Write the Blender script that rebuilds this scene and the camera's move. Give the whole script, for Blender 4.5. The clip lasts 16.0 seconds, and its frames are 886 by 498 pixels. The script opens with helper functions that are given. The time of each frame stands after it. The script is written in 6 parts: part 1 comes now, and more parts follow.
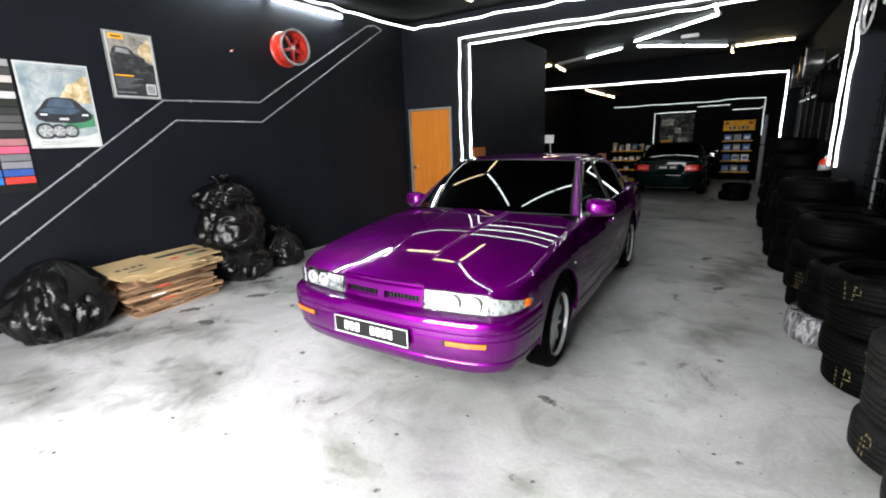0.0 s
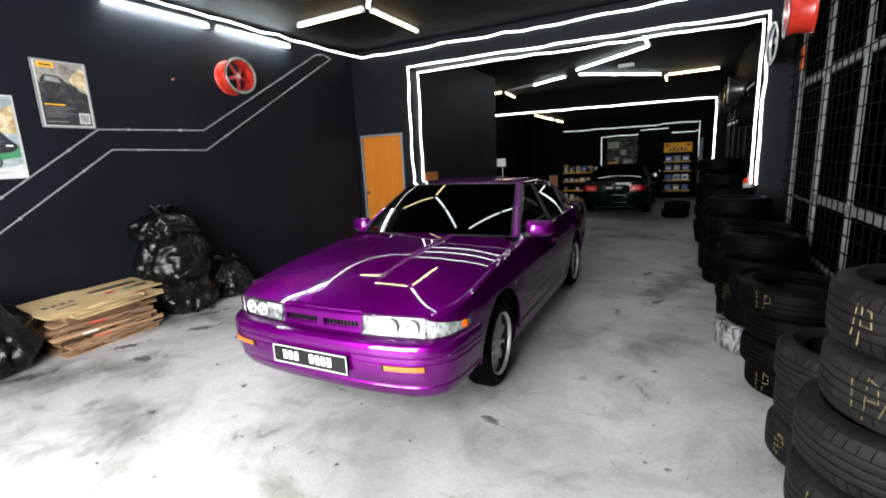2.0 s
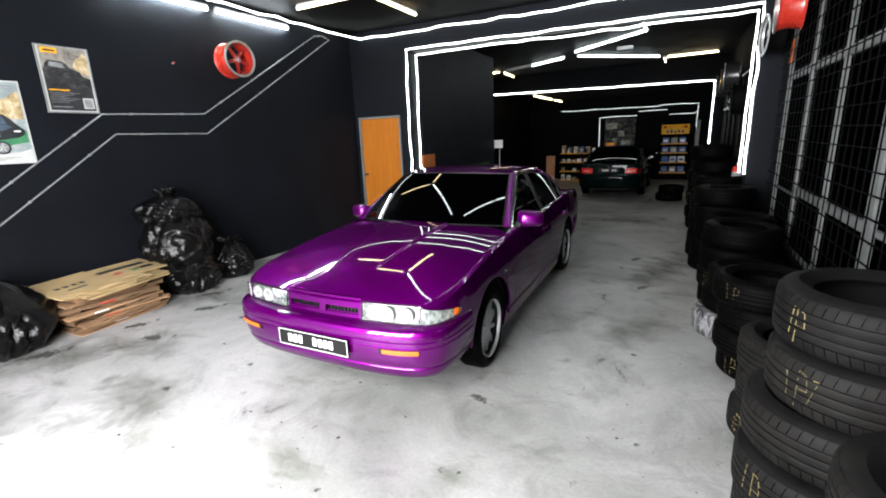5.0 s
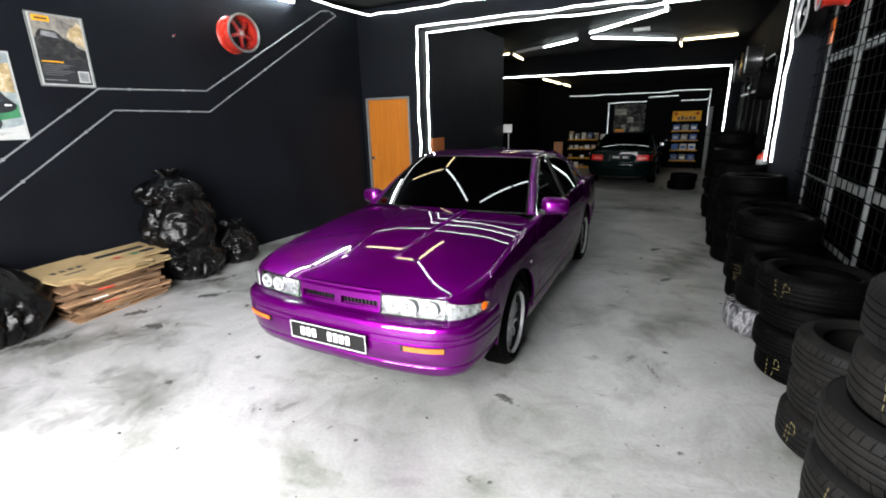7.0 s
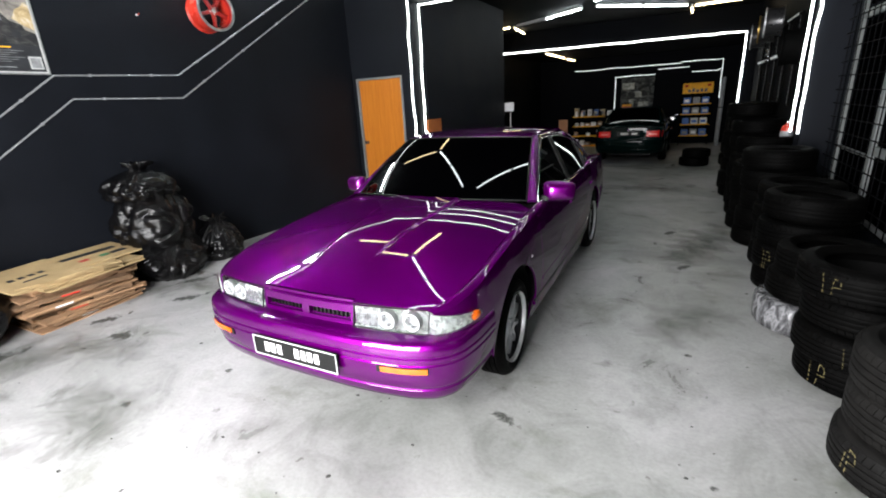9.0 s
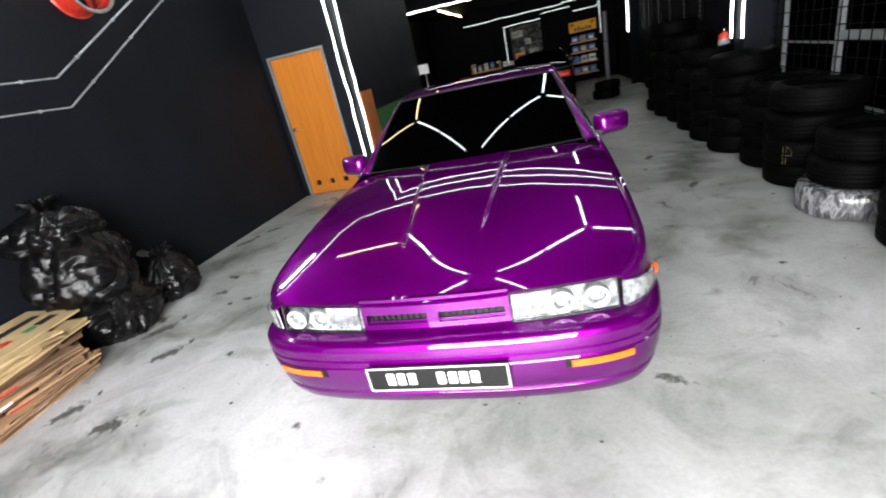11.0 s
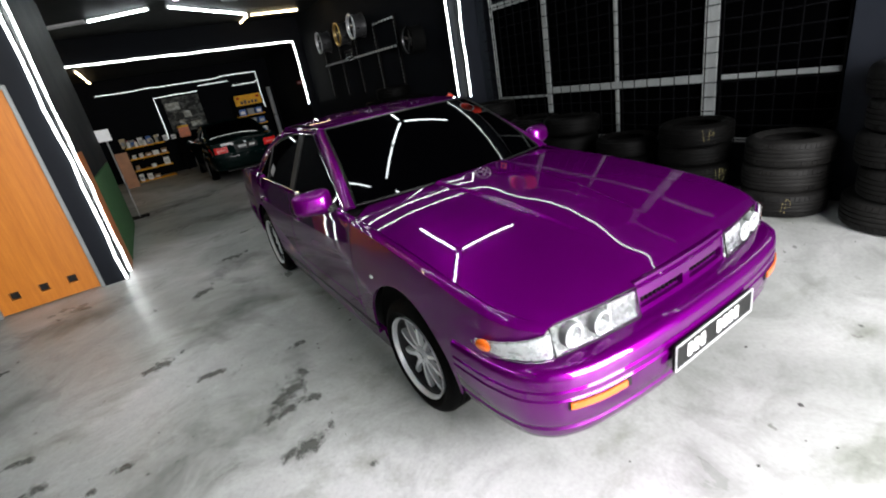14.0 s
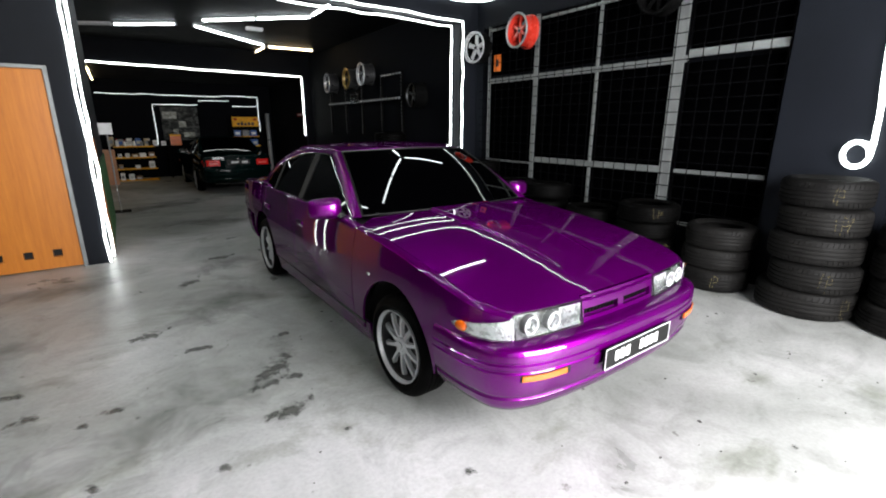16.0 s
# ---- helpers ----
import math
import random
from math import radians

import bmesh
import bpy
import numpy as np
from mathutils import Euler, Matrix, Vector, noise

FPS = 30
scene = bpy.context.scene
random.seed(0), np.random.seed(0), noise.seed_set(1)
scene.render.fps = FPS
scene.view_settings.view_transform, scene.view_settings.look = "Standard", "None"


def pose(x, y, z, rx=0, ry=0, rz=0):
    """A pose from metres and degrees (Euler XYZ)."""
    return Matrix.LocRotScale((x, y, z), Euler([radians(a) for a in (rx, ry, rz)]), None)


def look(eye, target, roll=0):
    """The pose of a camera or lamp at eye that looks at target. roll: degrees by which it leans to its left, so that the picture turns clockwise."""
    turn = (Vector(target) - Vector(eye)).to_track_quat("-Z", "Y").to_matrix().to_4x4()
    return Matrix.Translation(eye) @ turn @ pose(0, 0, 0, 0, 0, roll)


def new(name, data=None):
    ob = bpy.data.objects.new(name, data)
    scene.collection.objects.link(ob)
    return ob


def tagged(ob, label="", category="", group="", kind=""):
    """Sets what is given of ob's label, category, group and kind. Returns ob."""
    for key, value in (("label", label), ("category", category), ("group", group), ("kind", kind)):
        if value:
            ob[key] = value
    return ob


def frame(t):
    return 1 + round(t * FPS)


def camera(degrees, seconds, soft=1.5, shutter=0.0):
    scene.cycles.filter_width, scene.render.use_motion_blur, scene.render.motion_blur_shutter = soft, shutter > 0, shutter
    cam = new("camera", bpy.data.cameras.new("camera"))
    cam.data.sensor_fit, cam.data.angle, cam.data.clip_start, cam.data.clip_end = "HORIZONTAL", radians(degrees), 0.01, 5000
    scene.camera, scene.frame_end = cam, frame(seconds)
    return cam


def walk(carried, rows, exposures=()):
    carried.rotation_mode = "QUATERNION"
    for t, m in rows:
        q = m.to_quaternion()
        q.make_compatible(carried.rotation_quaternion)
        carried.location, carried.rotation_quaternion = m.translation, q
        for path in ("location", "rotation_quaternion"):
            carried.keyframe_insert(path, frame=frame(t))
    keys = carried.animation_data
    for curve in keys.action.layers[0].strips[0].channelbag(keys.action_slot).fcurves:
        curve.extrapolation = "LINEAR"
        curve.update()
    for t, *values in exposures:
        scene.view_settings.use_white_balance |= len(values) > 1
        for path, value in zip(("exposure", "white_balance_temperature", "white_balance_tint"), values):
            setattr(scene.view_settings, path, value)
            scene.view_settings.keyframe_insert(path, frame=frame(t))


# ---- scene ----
cam = camera(89.2, 16.0, soft=1.9, shutter=0.5)
PATH = [
    (0, (0.023, -0.082, 1.555), (-1.02, 1.556, 1.079), -2.0),
    (0.5, (0.119, -0.048, 1.506), (-0.897, 1.621, 1.08), -2.3),
    (1, (0.168, -0.032, 1.472), (-0.807, 1.671, 1.087), -2.8),
    (1.5, (0.181, -0.025, 1.443), (-0.754, 1.705, 1.076), -2.9),
    (2, (0.176, -0.039, 1.56), (-0.734, 1.7, 1.178), -2.8),
    (2.5, (0.202, -0.142, 1.686), (-0.718, 1.583, 1.264), -2.8),
    (3, (0.247, -0.226, 1.717), (-0.668, 1.494, 1.263), -2.1),
    (3.5, (0.26, -0.225, 1.719), (-0.648, 1.497, 1.261), -2.1),
    (4, (0.282, -0.202, 1.715), (-0.623, 1.519, 1.248), -2.2),
    (6.3, (0.189, -0.128, 1.674), (-0.686, 1.596, 1.162), -1.9),
    (6.5, (0.134, -0.111, 1.673), (-0.747, 1.607, 1.152), -1.6),
    (7, (0.033, -0.045, 1.661), (-0.854, 1.663, 1.116), -1.4),
    (7.5, (0.03, 0.091, 1.653), (-0.864, 1.791, 1.096), -1.4),
    (8, (0.081, 0.298, 1.643), (-0.861, 1.969, 1.078), -2.0),
    (8.2, (0.083, 0.345, 1.635), (-0.88, 2.002, 1.061), -2.2),
    (10.3, (-0.657, 0.41, 1.55), (-1.333, 2.164, 0.867), -9.2),
    (10.5, (-0.779, 0.429, 1.52), (-1.421, 2.19, 0.822), -10.7),
    (11, (-1.168, 0.46, 1.554), (-1.695, 2.234, 0.796), -12.7),
    (11.5, (-1.623, 0.414, 1.593), (-1.72, 2.237, 0.776), -9.3),
    (12, (-2.025, 0.451, 1.554), (-1.849, 2.257, 0.713), -9.4),
    (12.5, (-2.446, 0.553, 1.577), (-2.047, 2.314, 0.716), -9.3),
    (13, (-2.759, 0.61, 1.556), (-1.992, 2.24, 0.686), -12.6),
    (13.5, (-3.064, 0.792, 1.534), (-2.185, 2.38, 0.693), -11.2),
    (14, (-3.283, 1.017, 1.576), (-2.355, 2.625, 0.833), -10.4),
    (14.5, (-3.354, 1.087, 1.476), (-2.3, 2.648, 0.804), -6.0),
    (15, (-3.43, 0.984, 1.377), (-2.298, 2.526, 0.794), -0.9),
    (15.5, (-3.528, 0.799, 1.435), (-2.407, 2.359, 0.877), -0.3),
    (16, (-3.681, 0.668, 1.518), (-2.569, 2.244, 0.99), 0.1),
]
walk(cam, [(t, look(eye, target, roll)) for t, eye, target, roll in PATH], exposures=[(0.0, -0.03), (2.5, -0.10), (4.0, -0.03), (6.5, -0.10), (8.0, -0.05), (10.5, 0.08), (11.5, 0.18), (12.2, 0.08), (13.0, -0.16), (13.6, -0.02), (14.2, 0.17), (16.0, 0.0)])
SKY, SUN, DAYLIGHT, LED_POWER, TUBE_POWER = 0.12, 3.0, 810.0, 9.0, 23.0


# ---- light ----
world = bpy.data.worlds.new("world")
scene.world = world
world.use_nodes = True
sky = world.node_tree.nodes.new("ShaderNodeTexSky")
sky.sky_type, sky.sun_disc = "NISHITA", False
sky.sun_elevation, sky.sun_rotation = radians(55), radians(200)
sky.air_density, sky.dust_density, sky.ozone_density = 1.0, 3.0, 1.0
world.node_tree.links.new(sky.outputs[0], world.node_tree.nodes["Background"].inputs[0])
world.node_tree.nodes["Background"].inputs[1].default_value = SKY
sun = new("sun", bpy.data.lights.new("sun", "SUN"))
sun.data.energy, sun.data.angle, sun.data.color = SUN, radians(12), (1.0, 0.96, 0.9)
sun.matrix_world = look((3, -8, 14), (-2, 0, 0))
# daylight through the open shop front
daylight = new("shop_front_daylight", bpy.data.lights.new("shop_front_daylight", "AREA"))
daylight.data.shape, daylight.data.size, daylight.data.size_y = "RECTANGLE", 2.5, 2.6
daylight.data.energy, daylight.data.color = DAYLIGHT, (0.985, 0.98, 0.99)
daylight.matrix_world = look((-1.5, -1.2, 1.78), (-1.5, 2.8, 0.9))


# ---- materials ----
def nodes_of(name):
    m = bpy.data.materials.new(name)
    m.use_nodes = True
    t = m.node_tree
    return m, t, t.nodes["Principled BSDF"]


def noise_node(t, scale, detail=4.0, rough=0.55, coord=None):
    n = t.nodes.new("ShaderNodeTexNoise")
    n.inputs["Scale"].default_value, n.inputs["Detail"].default_value, n.inputs["Roughness"].default_value = scale, detail, rough
    if coord is None:
        coord = t.nodes.new("ShaderNodeTexCoord").outputs["Object"]
    t.links.new(coord, n.inputs["Vector"])
    return n


def ramp_node(t, source, stops):
    r = t.nodes.new("ShaderNodeValToRGB")
    r.color_ramp.elements[0].position, r.color_ramp.elements[0].color = stops[0][0], (*stops[0][1], 1)
    r.color_ramp.elements[1].position, r.color_ramp.elements[1].color = stops[-1][0], (*stops[-1][1], 1)
    for p, c in stops[1:-1]:
        r.color_ramp.elements.new(p).color = (*c, 1)
    t.links.new(source, r.inputs[0])
    return r


def mixed(t, a, b, fac, mode="MIX"):
    m = t.nodes.new("ShaderNodeMix")
    m.data_type, m.blend_type = "RGBA", mode
    for socket, value in ((m.inputs[0], fac), (m.inputs[6], a), (m.inputs[7], b)):
        if isinstance(value, bpy.types.NodeSocket):
            t.links.new(value, socket)
        elif isinstance(value, tuple):
            socket.default_value = (*value, 1)
        else:
            socket.default_value = value
    return m.outputs[2]


def surface(name, colour, rough=0.5, metal=0.0, var=0.25, scale=5.0, bump=0.1, grain=80.0, coat=0.0, spec=0.5, each=0.0):
    """A surface with variation at two scales, a fine relief and uneven gloss."""
    m, t, p = nodes_of(name)
    coord = t.nodes.new("ShaderNodeTexCoord").outputs["Object"]
    big, fine = noise_node(t, scale, 5, 0.6, coord), noise_node(t, grain, 3, 0.6, coord)
    lo, hi = tuple(c * (1 - var) for c in colour), tuple(min(1, c * (1 + var)) for c in colour)
    c1 = ramp_node(t, big.outputs[0], [(0.3, lo), (0.7, hi)]).outputs[0]
    c2 = ramp_node(t, fine.outputs[0], [(0.3, (1 - var * 0.6,) * 3), (0.7, (1, 1, 1))]).outputs[0]
    col = mixed(t, c1, c2, 1.0, "MULTIPLY")
    if each:
        info = t.nodes.new("ShaderNodeObjectInfo")
        tone = ramp_node(t, info.outputs["Random"], [(0.0, (1 - each,) * 3), (1.0, (1, 1, 1))]).outputs[0]
        col = mixed(t, col, tone, 1.0, "MULTIPLY")
    t.links.new(col, p.inputs["Base Color"])
    r = t.nodes.new("ShaderNodeMapRange")
    r.inputs["To Min"].default_value, r.inputs["To Max"].default_value = max(0.02, rough - 0.1), min(1, rough + 0.1)
    t.links.new(big.outputs[0], r.inputs[0])
    t.links.new(r.outputs[0], p.inputs["Roughness"])
    p.inputs["Metallic"].default_value, p.inputs["Coat Weight"].default_value = metal, coat
    p.inputs["Coat Roughness"].default_value, p.inputs["Specular IOR Level"].default_value = 0.03, spec
    if bump:
        b = t.nodes.new("ShaderNodeBump")
        b.inputs["Strength"].default_value, b.inputs["Distance"].default_value = bump, 0.01
        t.links.new(fine.outputs[0], b.inputs["Height"])
        t.links.new(b.outputs[0], p.inputs["Normal"])
    return m


def glow(name, colour, strength):
    m, t, p = nodes_of(name)
    p.inputs["Base Color"].default_value = (0.8, 0.8, 0.8, 1)
    p.inputs["Emission Color"].default_value, p.inputs["Emission Strength"].default_value = (*colour, 1), strength
    return m


def clear_glass(name, colour=(1, 1, 1), rough=0.02):
    m, t, p = nodes_of(name)
    p.inputs["Base Color"].default_value, p.inputs["Roughness"].default_value = (*colour, 1), rough
    p.inputs["Transmission Weight"].default_value, p.inputs["IOR"].default_value = 1.0, 1.45
    return m


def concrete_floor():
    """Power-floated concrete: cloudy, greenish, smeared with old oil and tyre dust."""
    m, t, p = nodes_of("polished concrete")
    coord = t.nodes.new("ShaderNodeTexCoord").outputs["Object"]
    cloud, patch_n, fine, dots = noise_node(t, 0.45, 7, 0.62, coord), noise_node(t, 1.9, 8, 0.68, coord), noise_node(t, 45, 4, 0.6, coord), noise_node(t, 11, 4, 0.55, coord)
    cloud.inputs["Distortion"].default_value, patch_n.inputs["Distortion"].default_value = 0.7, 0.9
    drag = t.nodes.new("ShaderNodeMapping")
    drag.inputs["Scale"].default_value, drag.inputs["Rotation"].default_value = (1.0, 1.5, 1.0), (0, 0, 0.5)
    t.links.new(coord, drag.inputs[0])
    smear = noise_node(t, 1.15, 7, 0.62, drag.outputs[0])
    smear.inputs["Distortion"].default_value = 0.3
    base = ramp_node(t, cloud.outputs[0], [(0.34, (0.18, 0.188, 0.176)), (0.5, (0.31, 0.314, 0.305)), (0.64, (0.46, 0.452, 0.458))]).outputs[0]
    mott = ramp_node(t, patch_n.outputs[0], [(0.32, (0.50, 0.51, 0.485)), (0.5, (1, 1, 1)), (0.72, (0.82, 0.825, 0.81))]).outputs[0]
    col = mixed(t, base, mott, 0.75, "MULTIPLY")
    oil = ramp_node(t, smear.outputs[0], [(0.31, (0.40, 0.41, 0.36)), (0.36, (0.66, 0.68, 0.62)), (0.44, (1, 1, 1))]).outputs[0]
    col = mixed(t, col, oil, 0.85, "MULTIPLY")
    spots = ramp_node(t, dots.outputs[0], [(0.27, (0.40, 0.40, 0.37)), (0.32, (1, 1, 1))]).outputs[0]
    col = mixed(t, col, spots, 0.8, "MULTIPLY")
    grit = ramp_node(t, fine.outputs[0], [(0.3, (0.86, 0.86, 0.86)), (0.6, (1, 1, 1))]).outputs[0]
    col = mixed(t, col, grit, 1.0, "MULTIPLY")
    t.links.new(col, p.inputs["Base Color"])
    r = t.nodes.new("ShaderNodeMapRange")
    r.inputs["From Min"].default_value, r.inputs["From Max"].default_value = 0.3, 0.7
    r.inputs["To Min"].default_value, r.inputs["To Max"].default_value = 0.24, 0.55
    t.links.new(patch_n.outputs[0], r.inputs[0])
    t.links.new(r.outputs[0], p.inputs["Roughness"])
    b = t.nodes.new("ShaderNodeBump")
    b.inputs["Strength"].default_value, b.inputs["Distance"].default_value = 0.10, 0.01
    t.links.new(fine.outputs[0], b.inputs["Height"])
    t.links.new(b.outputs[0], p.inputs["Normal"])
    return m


def stain_material(name="oil stain", most=0.85, grain=9.0, spread=2.6, colour=(0.060, 0.063, 0.055), fade_over=0.40):
    """Oil soaked into concrete: dark, with ragged edges that fade out."""
    m, t, p = nodes_of(name)
    coord = t.nodes.new("ShaderNodeTexCoord")
    n = noise_node(t, grain, 7, 0.68, coord.outputs["Object"])
    n.inputs["Distortion"].default_value = 0.5
    dist = t.nodes.new("ShaderNodeVectorMath")
    dist.operation = "LENGTH"
    centre = t.nodes.new("ShaderNodeVectorMath")
    centre.operation = "MULTIPLY_ADD"
    centre.inputs[1].default_value, centre.inputs[2].default_value = (2, 2, 0), (-1, -1, 0)
    t.links.new(coord.outputs["Generated"], centre.inputs[0])
    t.links.new(centre.outputs[0], dist.inputs[0])
    sub = t.nodes.new("ShaderNodeMath")
    sub.operation = "MULTIPLY_ADD"
    sub.inputs[1].default_value, sub.inputs[2].default_value = spread, 0.52 - spread * 0.5
    t.links.new(n.outputs[0], sub.inputs[0])
    less = t.nodes.new("ShaderNodeMath")
    less.operation = "SUBTRACT"
    t.links.new(sub.outputs[0], less.inputs[0])
    t.links.new(dist.outputs["Value"], less.inputs[1])
    fade = ramp_node(t, less.outputs[0], [(0.0, (0, 0, 0)), (fade_over, (most,) * 3)])
    p.inputs["Base Color"].default_value, p.inputs["Roughness"].default_value = (*colour, 1), 0.45
    clear, both = t.nodes.new("ShaderNodeBsdfTransparent"), t.nodes.new("ShaderNodeMixShader")
    t.links.new(fade.outputs[0], both.inputs[0])
    t.links.new(clear.outputs[0], both.inputs[1])
    t.links.new(p.outputs[0], both.inputs[2])
    t.links.new(both.outputs[0], t.nodes["Material Output"].inputs[0])
    return m


def veneer():
    m, t, p = nodes_of("orange wood veneer")
    coord = t.nodes.new("ShaderNodeTexCoord").outputs["Object"]
    squash = t.nodes.new("ShaderNodeMapping")
    squash.inputs["Scale"].default_value = (14, 14, 0.7)
    t.links.new(coord, squash.inputs[0])
    n, fine = noise_node(t, 2.0, 8, 0.6, squash.outputs[0]), noise_node(t, 16, 4, 0.6, squash.outputs[0])
    c = ramp_node(t, n.outputs[0], [(0.3, (0.40, 0.122, 0.009)), (0.5, (0.47, 0.152, 0.013)), (0.7, (0.53, 0.185, 0.019))]).outputs[0]
    f = ramp_node(t, fine.outputs[0], [(0.35, (0.93, 0.92, 0.9)), (0.6, (1, 1, 1))]).outputs[0]
    t.links.new(mixed(t, c, f, 1.0, "MULTIPLY"), p.inputs["Base Color"])
    p.inputs["Roughness"].default_value = 0.38
    return m


def car_paint(name, colour, metal, dark, rough=0.42, coat=1.0, ior=1.85):
    m, t, p = nodes_of(name)
    coord = t.nodes.new("ShaderNodeTexCoord").outputs["Object"]
    flake, big = noise_node(t, 900, 2, 0.5, coord), noise_node(t, 2.0, 4, 0.6, coord)
    a = ramp_node(t, flake.outputs[0], [(0.35, tuple(c * dark for c in colour)), (0.65, colour)]).outputs[0]
    haze = ramp_node(t, big.outputs[0], [(0.3, (0.9, 0.9, 0.9)), (0.7, (1, 1, 1))]).outputs[0]
    t.links.new(mixed(t, a, haze, 1.0, "MULTIPLY"), p.inputs["Base Color"])
    p.inputs["Metallic"].default_value, p.inputs["Roughness"].default_value = metal, rough
    p.inputs["Specular IOR Level"].default_value = 0.0
    p.inputs["Specular Tint"].default_value = (*(c * 0.6 for c in colour), 1)
    p.inputs["Coat Weight"].default_value, p.inputs["Coat Roughness"].default_value, p.inputs["Coat IOR"].default_value = coat, 0.012, ior
    return m


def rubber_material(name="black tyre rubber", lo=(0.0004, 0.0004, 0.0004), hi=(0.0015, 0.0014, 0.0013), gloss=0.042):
    m, t, p = nodes_of(name)
    coord = t.nodes.new("ShaderNodeTexCoord").outputs["Object"]
    dust, fine = noise_node(t, 7, 5, 0.65, coord), noise_node(t, 120, 3, 0.6, coord)
    info = t.nodes.new("ShaderNodeObjectInfo")
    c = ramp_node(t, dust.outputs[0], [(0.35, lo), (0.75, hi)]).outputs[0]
    tone = ramp_node(t, info.outputs["Random"], [(0.0, (0.65, 0.65, 0.65)), (1.0, (1.2, 1.18, 1.15))]).outputs[0]
    t.links.new(mixed(t, c, tone, 1.0, "MULTIPLY"), p.inputs["Base Color"])
    p.inputs["Roughness"].default_value, p.inputs["Specular IOR Level"].default_value = 0.62, gloss
    b = t.nodes.new("ShaderNodeBump")
    b.inputs["Strength"].default_value, b.inputs["Distance"].default_value = 0.25, 0.004
    t.links.new(fine.outputs[0], b.inputs["Height"])
    t.links.new(b.outputs[0], p.inputs["Normal"])
    return m


def bag_material():
    m, t, p = nodes_of("black bin liner film")
    coord = t.nodes.new("ShaderNodeTexCoord").outputs["Object"]
    n, wide = noise_node(t, 19, 5, 0.6, coord), noise_node(t, 4, 3, 0.5, coord)
    n.inputs["Distortion"].default_value = 1.1
    b = t.nodes.new("ShaderNodeBump")
    b.inputs["Strength"].default_value, b.inputs["Distance"].default_value = 0.30, 0.022
    t.links.new(n.outputs[0], b.inputs["Height"])
    t.links.new(b.outputs[0], p.inputs["Normal"])
    c = ramp_node(t, wide.outputs[0], [(0.35, (0.0015, 0.0015, 0.0018)), (0.6, (0.004, 0.0038, 0.004)), (0.75, (0.006, 0.0045, 0.004))]).outputs[0]
    t.links.new(c, p.inputs["Base Color"])
    p.inputs["Roughness"].default_value, p.inputs["Specular IOR Level"].default_value = 0.20, 0.27
    return m


def film_material():
    """Clear stretch film over black rubber: mostly dark, with pale drawn streaks."""
    m, t, p = nodes_of("clear stretch film")
    coord = t.nodes.new("ShaderNodeTexCoord").outputs["Object"]
    turn = t.nodes.new("ShaderNodeMapping")
    turn.inputs["Scale"].default_value = (1, 1, 0.35)
    t.links.new(coord, turn.inputs[0])
    n, w = noise_node(t, 13, 6, 0.65, turn.outputs[0]), noise_node(t, 30, 3, 0.5, turn.outputs[0])
    n.inputs["Distortion"].default_value = 1.6
    c = ramp_node(t, n.outputs[0], [(0.38, (0.02, 0.02, 0.022)), (0.52, (0.10, 0.10, 0.105)), (0.60, (0.24, 0.24, 0.25)), (0.66, (0.12, 0.12, 0.125))]).outputs[0]
    t.links.new(c, p.inputs["Base Color"])
    p.inputs["Roughness"].default_value, p.inputs["Specular IOR Level"].default_value = 0.14, 0.6
    b = t.nodes.new("ShaderNodeBump")
    b.inputs["Strength"].default_value, b.inputs["Distance"].default_value = 0.6, 0.02
    t.links.new(w.outputs[0], b.inputs["Height"])
    t.links.new(b.outputs[0], p.inputs["Normal"])
    return m


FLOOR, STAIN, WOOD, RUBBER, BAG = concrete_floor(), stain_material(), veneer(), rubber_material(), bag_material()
# greenish dirt that also darkens floor lying in shade
GRIME_SHADE = stain_material("floor grime and shade", 0.70, 2.2, 2.0, (0.085, 0.092, 0.074), 0.95)
# front stacks: dust, with the stronger light there put into the colour
DUSTY_LIT = rubber_material("dusty worn tyre rubber, lit tone", (0.0038, 0.0036, 0.0035), (0.0095, 0.0092, 0.0088), 0.10)
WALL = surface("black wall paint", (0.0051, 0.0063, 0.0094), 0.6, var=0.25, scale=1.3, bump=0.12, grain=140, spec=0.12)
# same black paint as WALL, darkened because less light reaches the back
DIM_WALL = surface("black wall paint, dimmed copy", (0.0026, 0.0030, 0.0042), 0.7, var=0.25, scale=1.3, bump=0.12, grain=140, spec=0.04)
NAVY = surface("navy black wall paint", (0.0034, 0.0046, 0.0085), 0.6, var=0.25, scale=1.3, bump=0.12, grain=140, spec=0.2)
CEIL = surface("black ceiling paint", (0.0012, 0.0012, 0.0016), 0.7, var=0.25, scale=1.0, bump=0.1, spec=0.05)
OUTSIDE = surface("street concrete", (0.42, 0.42, 0.40), 0.8, var=0.2, scale=0.6, bump=0.2, grain=30)
LED = glow("white light strip", (0.93, 1.0, 0.98), LED_POWER)
LED_DIM = glow("dim light strip", (0.9, 1.0, 0.98), LED_POWER * 0.18)
TUBE = glow("cool light tube", (0.88, 0.97, 1.0), TUBE_POWER)
TUBE_WALL = glow("bright light tube", (0.88, 0.98, 1.0), TUBE_POWER * 7)
TUBE_WARM = glow("warm light tube", (1.0, 0.76, 0.40), TUBE_POWER * 0.7)
DEAD_TUBE = surface("unlit light tube", (0.5, 0.5, 0.5), 0.3, var=0.05, bump=0)
BATTEN = surface("white batten enamel", (0.7, 0.7, 0.7), 0.4, var=0.08, bump=0)
ALU = surface("grey window aluminium", (0.21, 0.222, 0.22), 0.45, metal=0.3, var=0.15, scale=6, bump=0.05)
BLACK_METAL = surface("black painted steel", (0.003, 0.003, 0.003), 0.6, var=0.3, scale=12, spec=0.02)
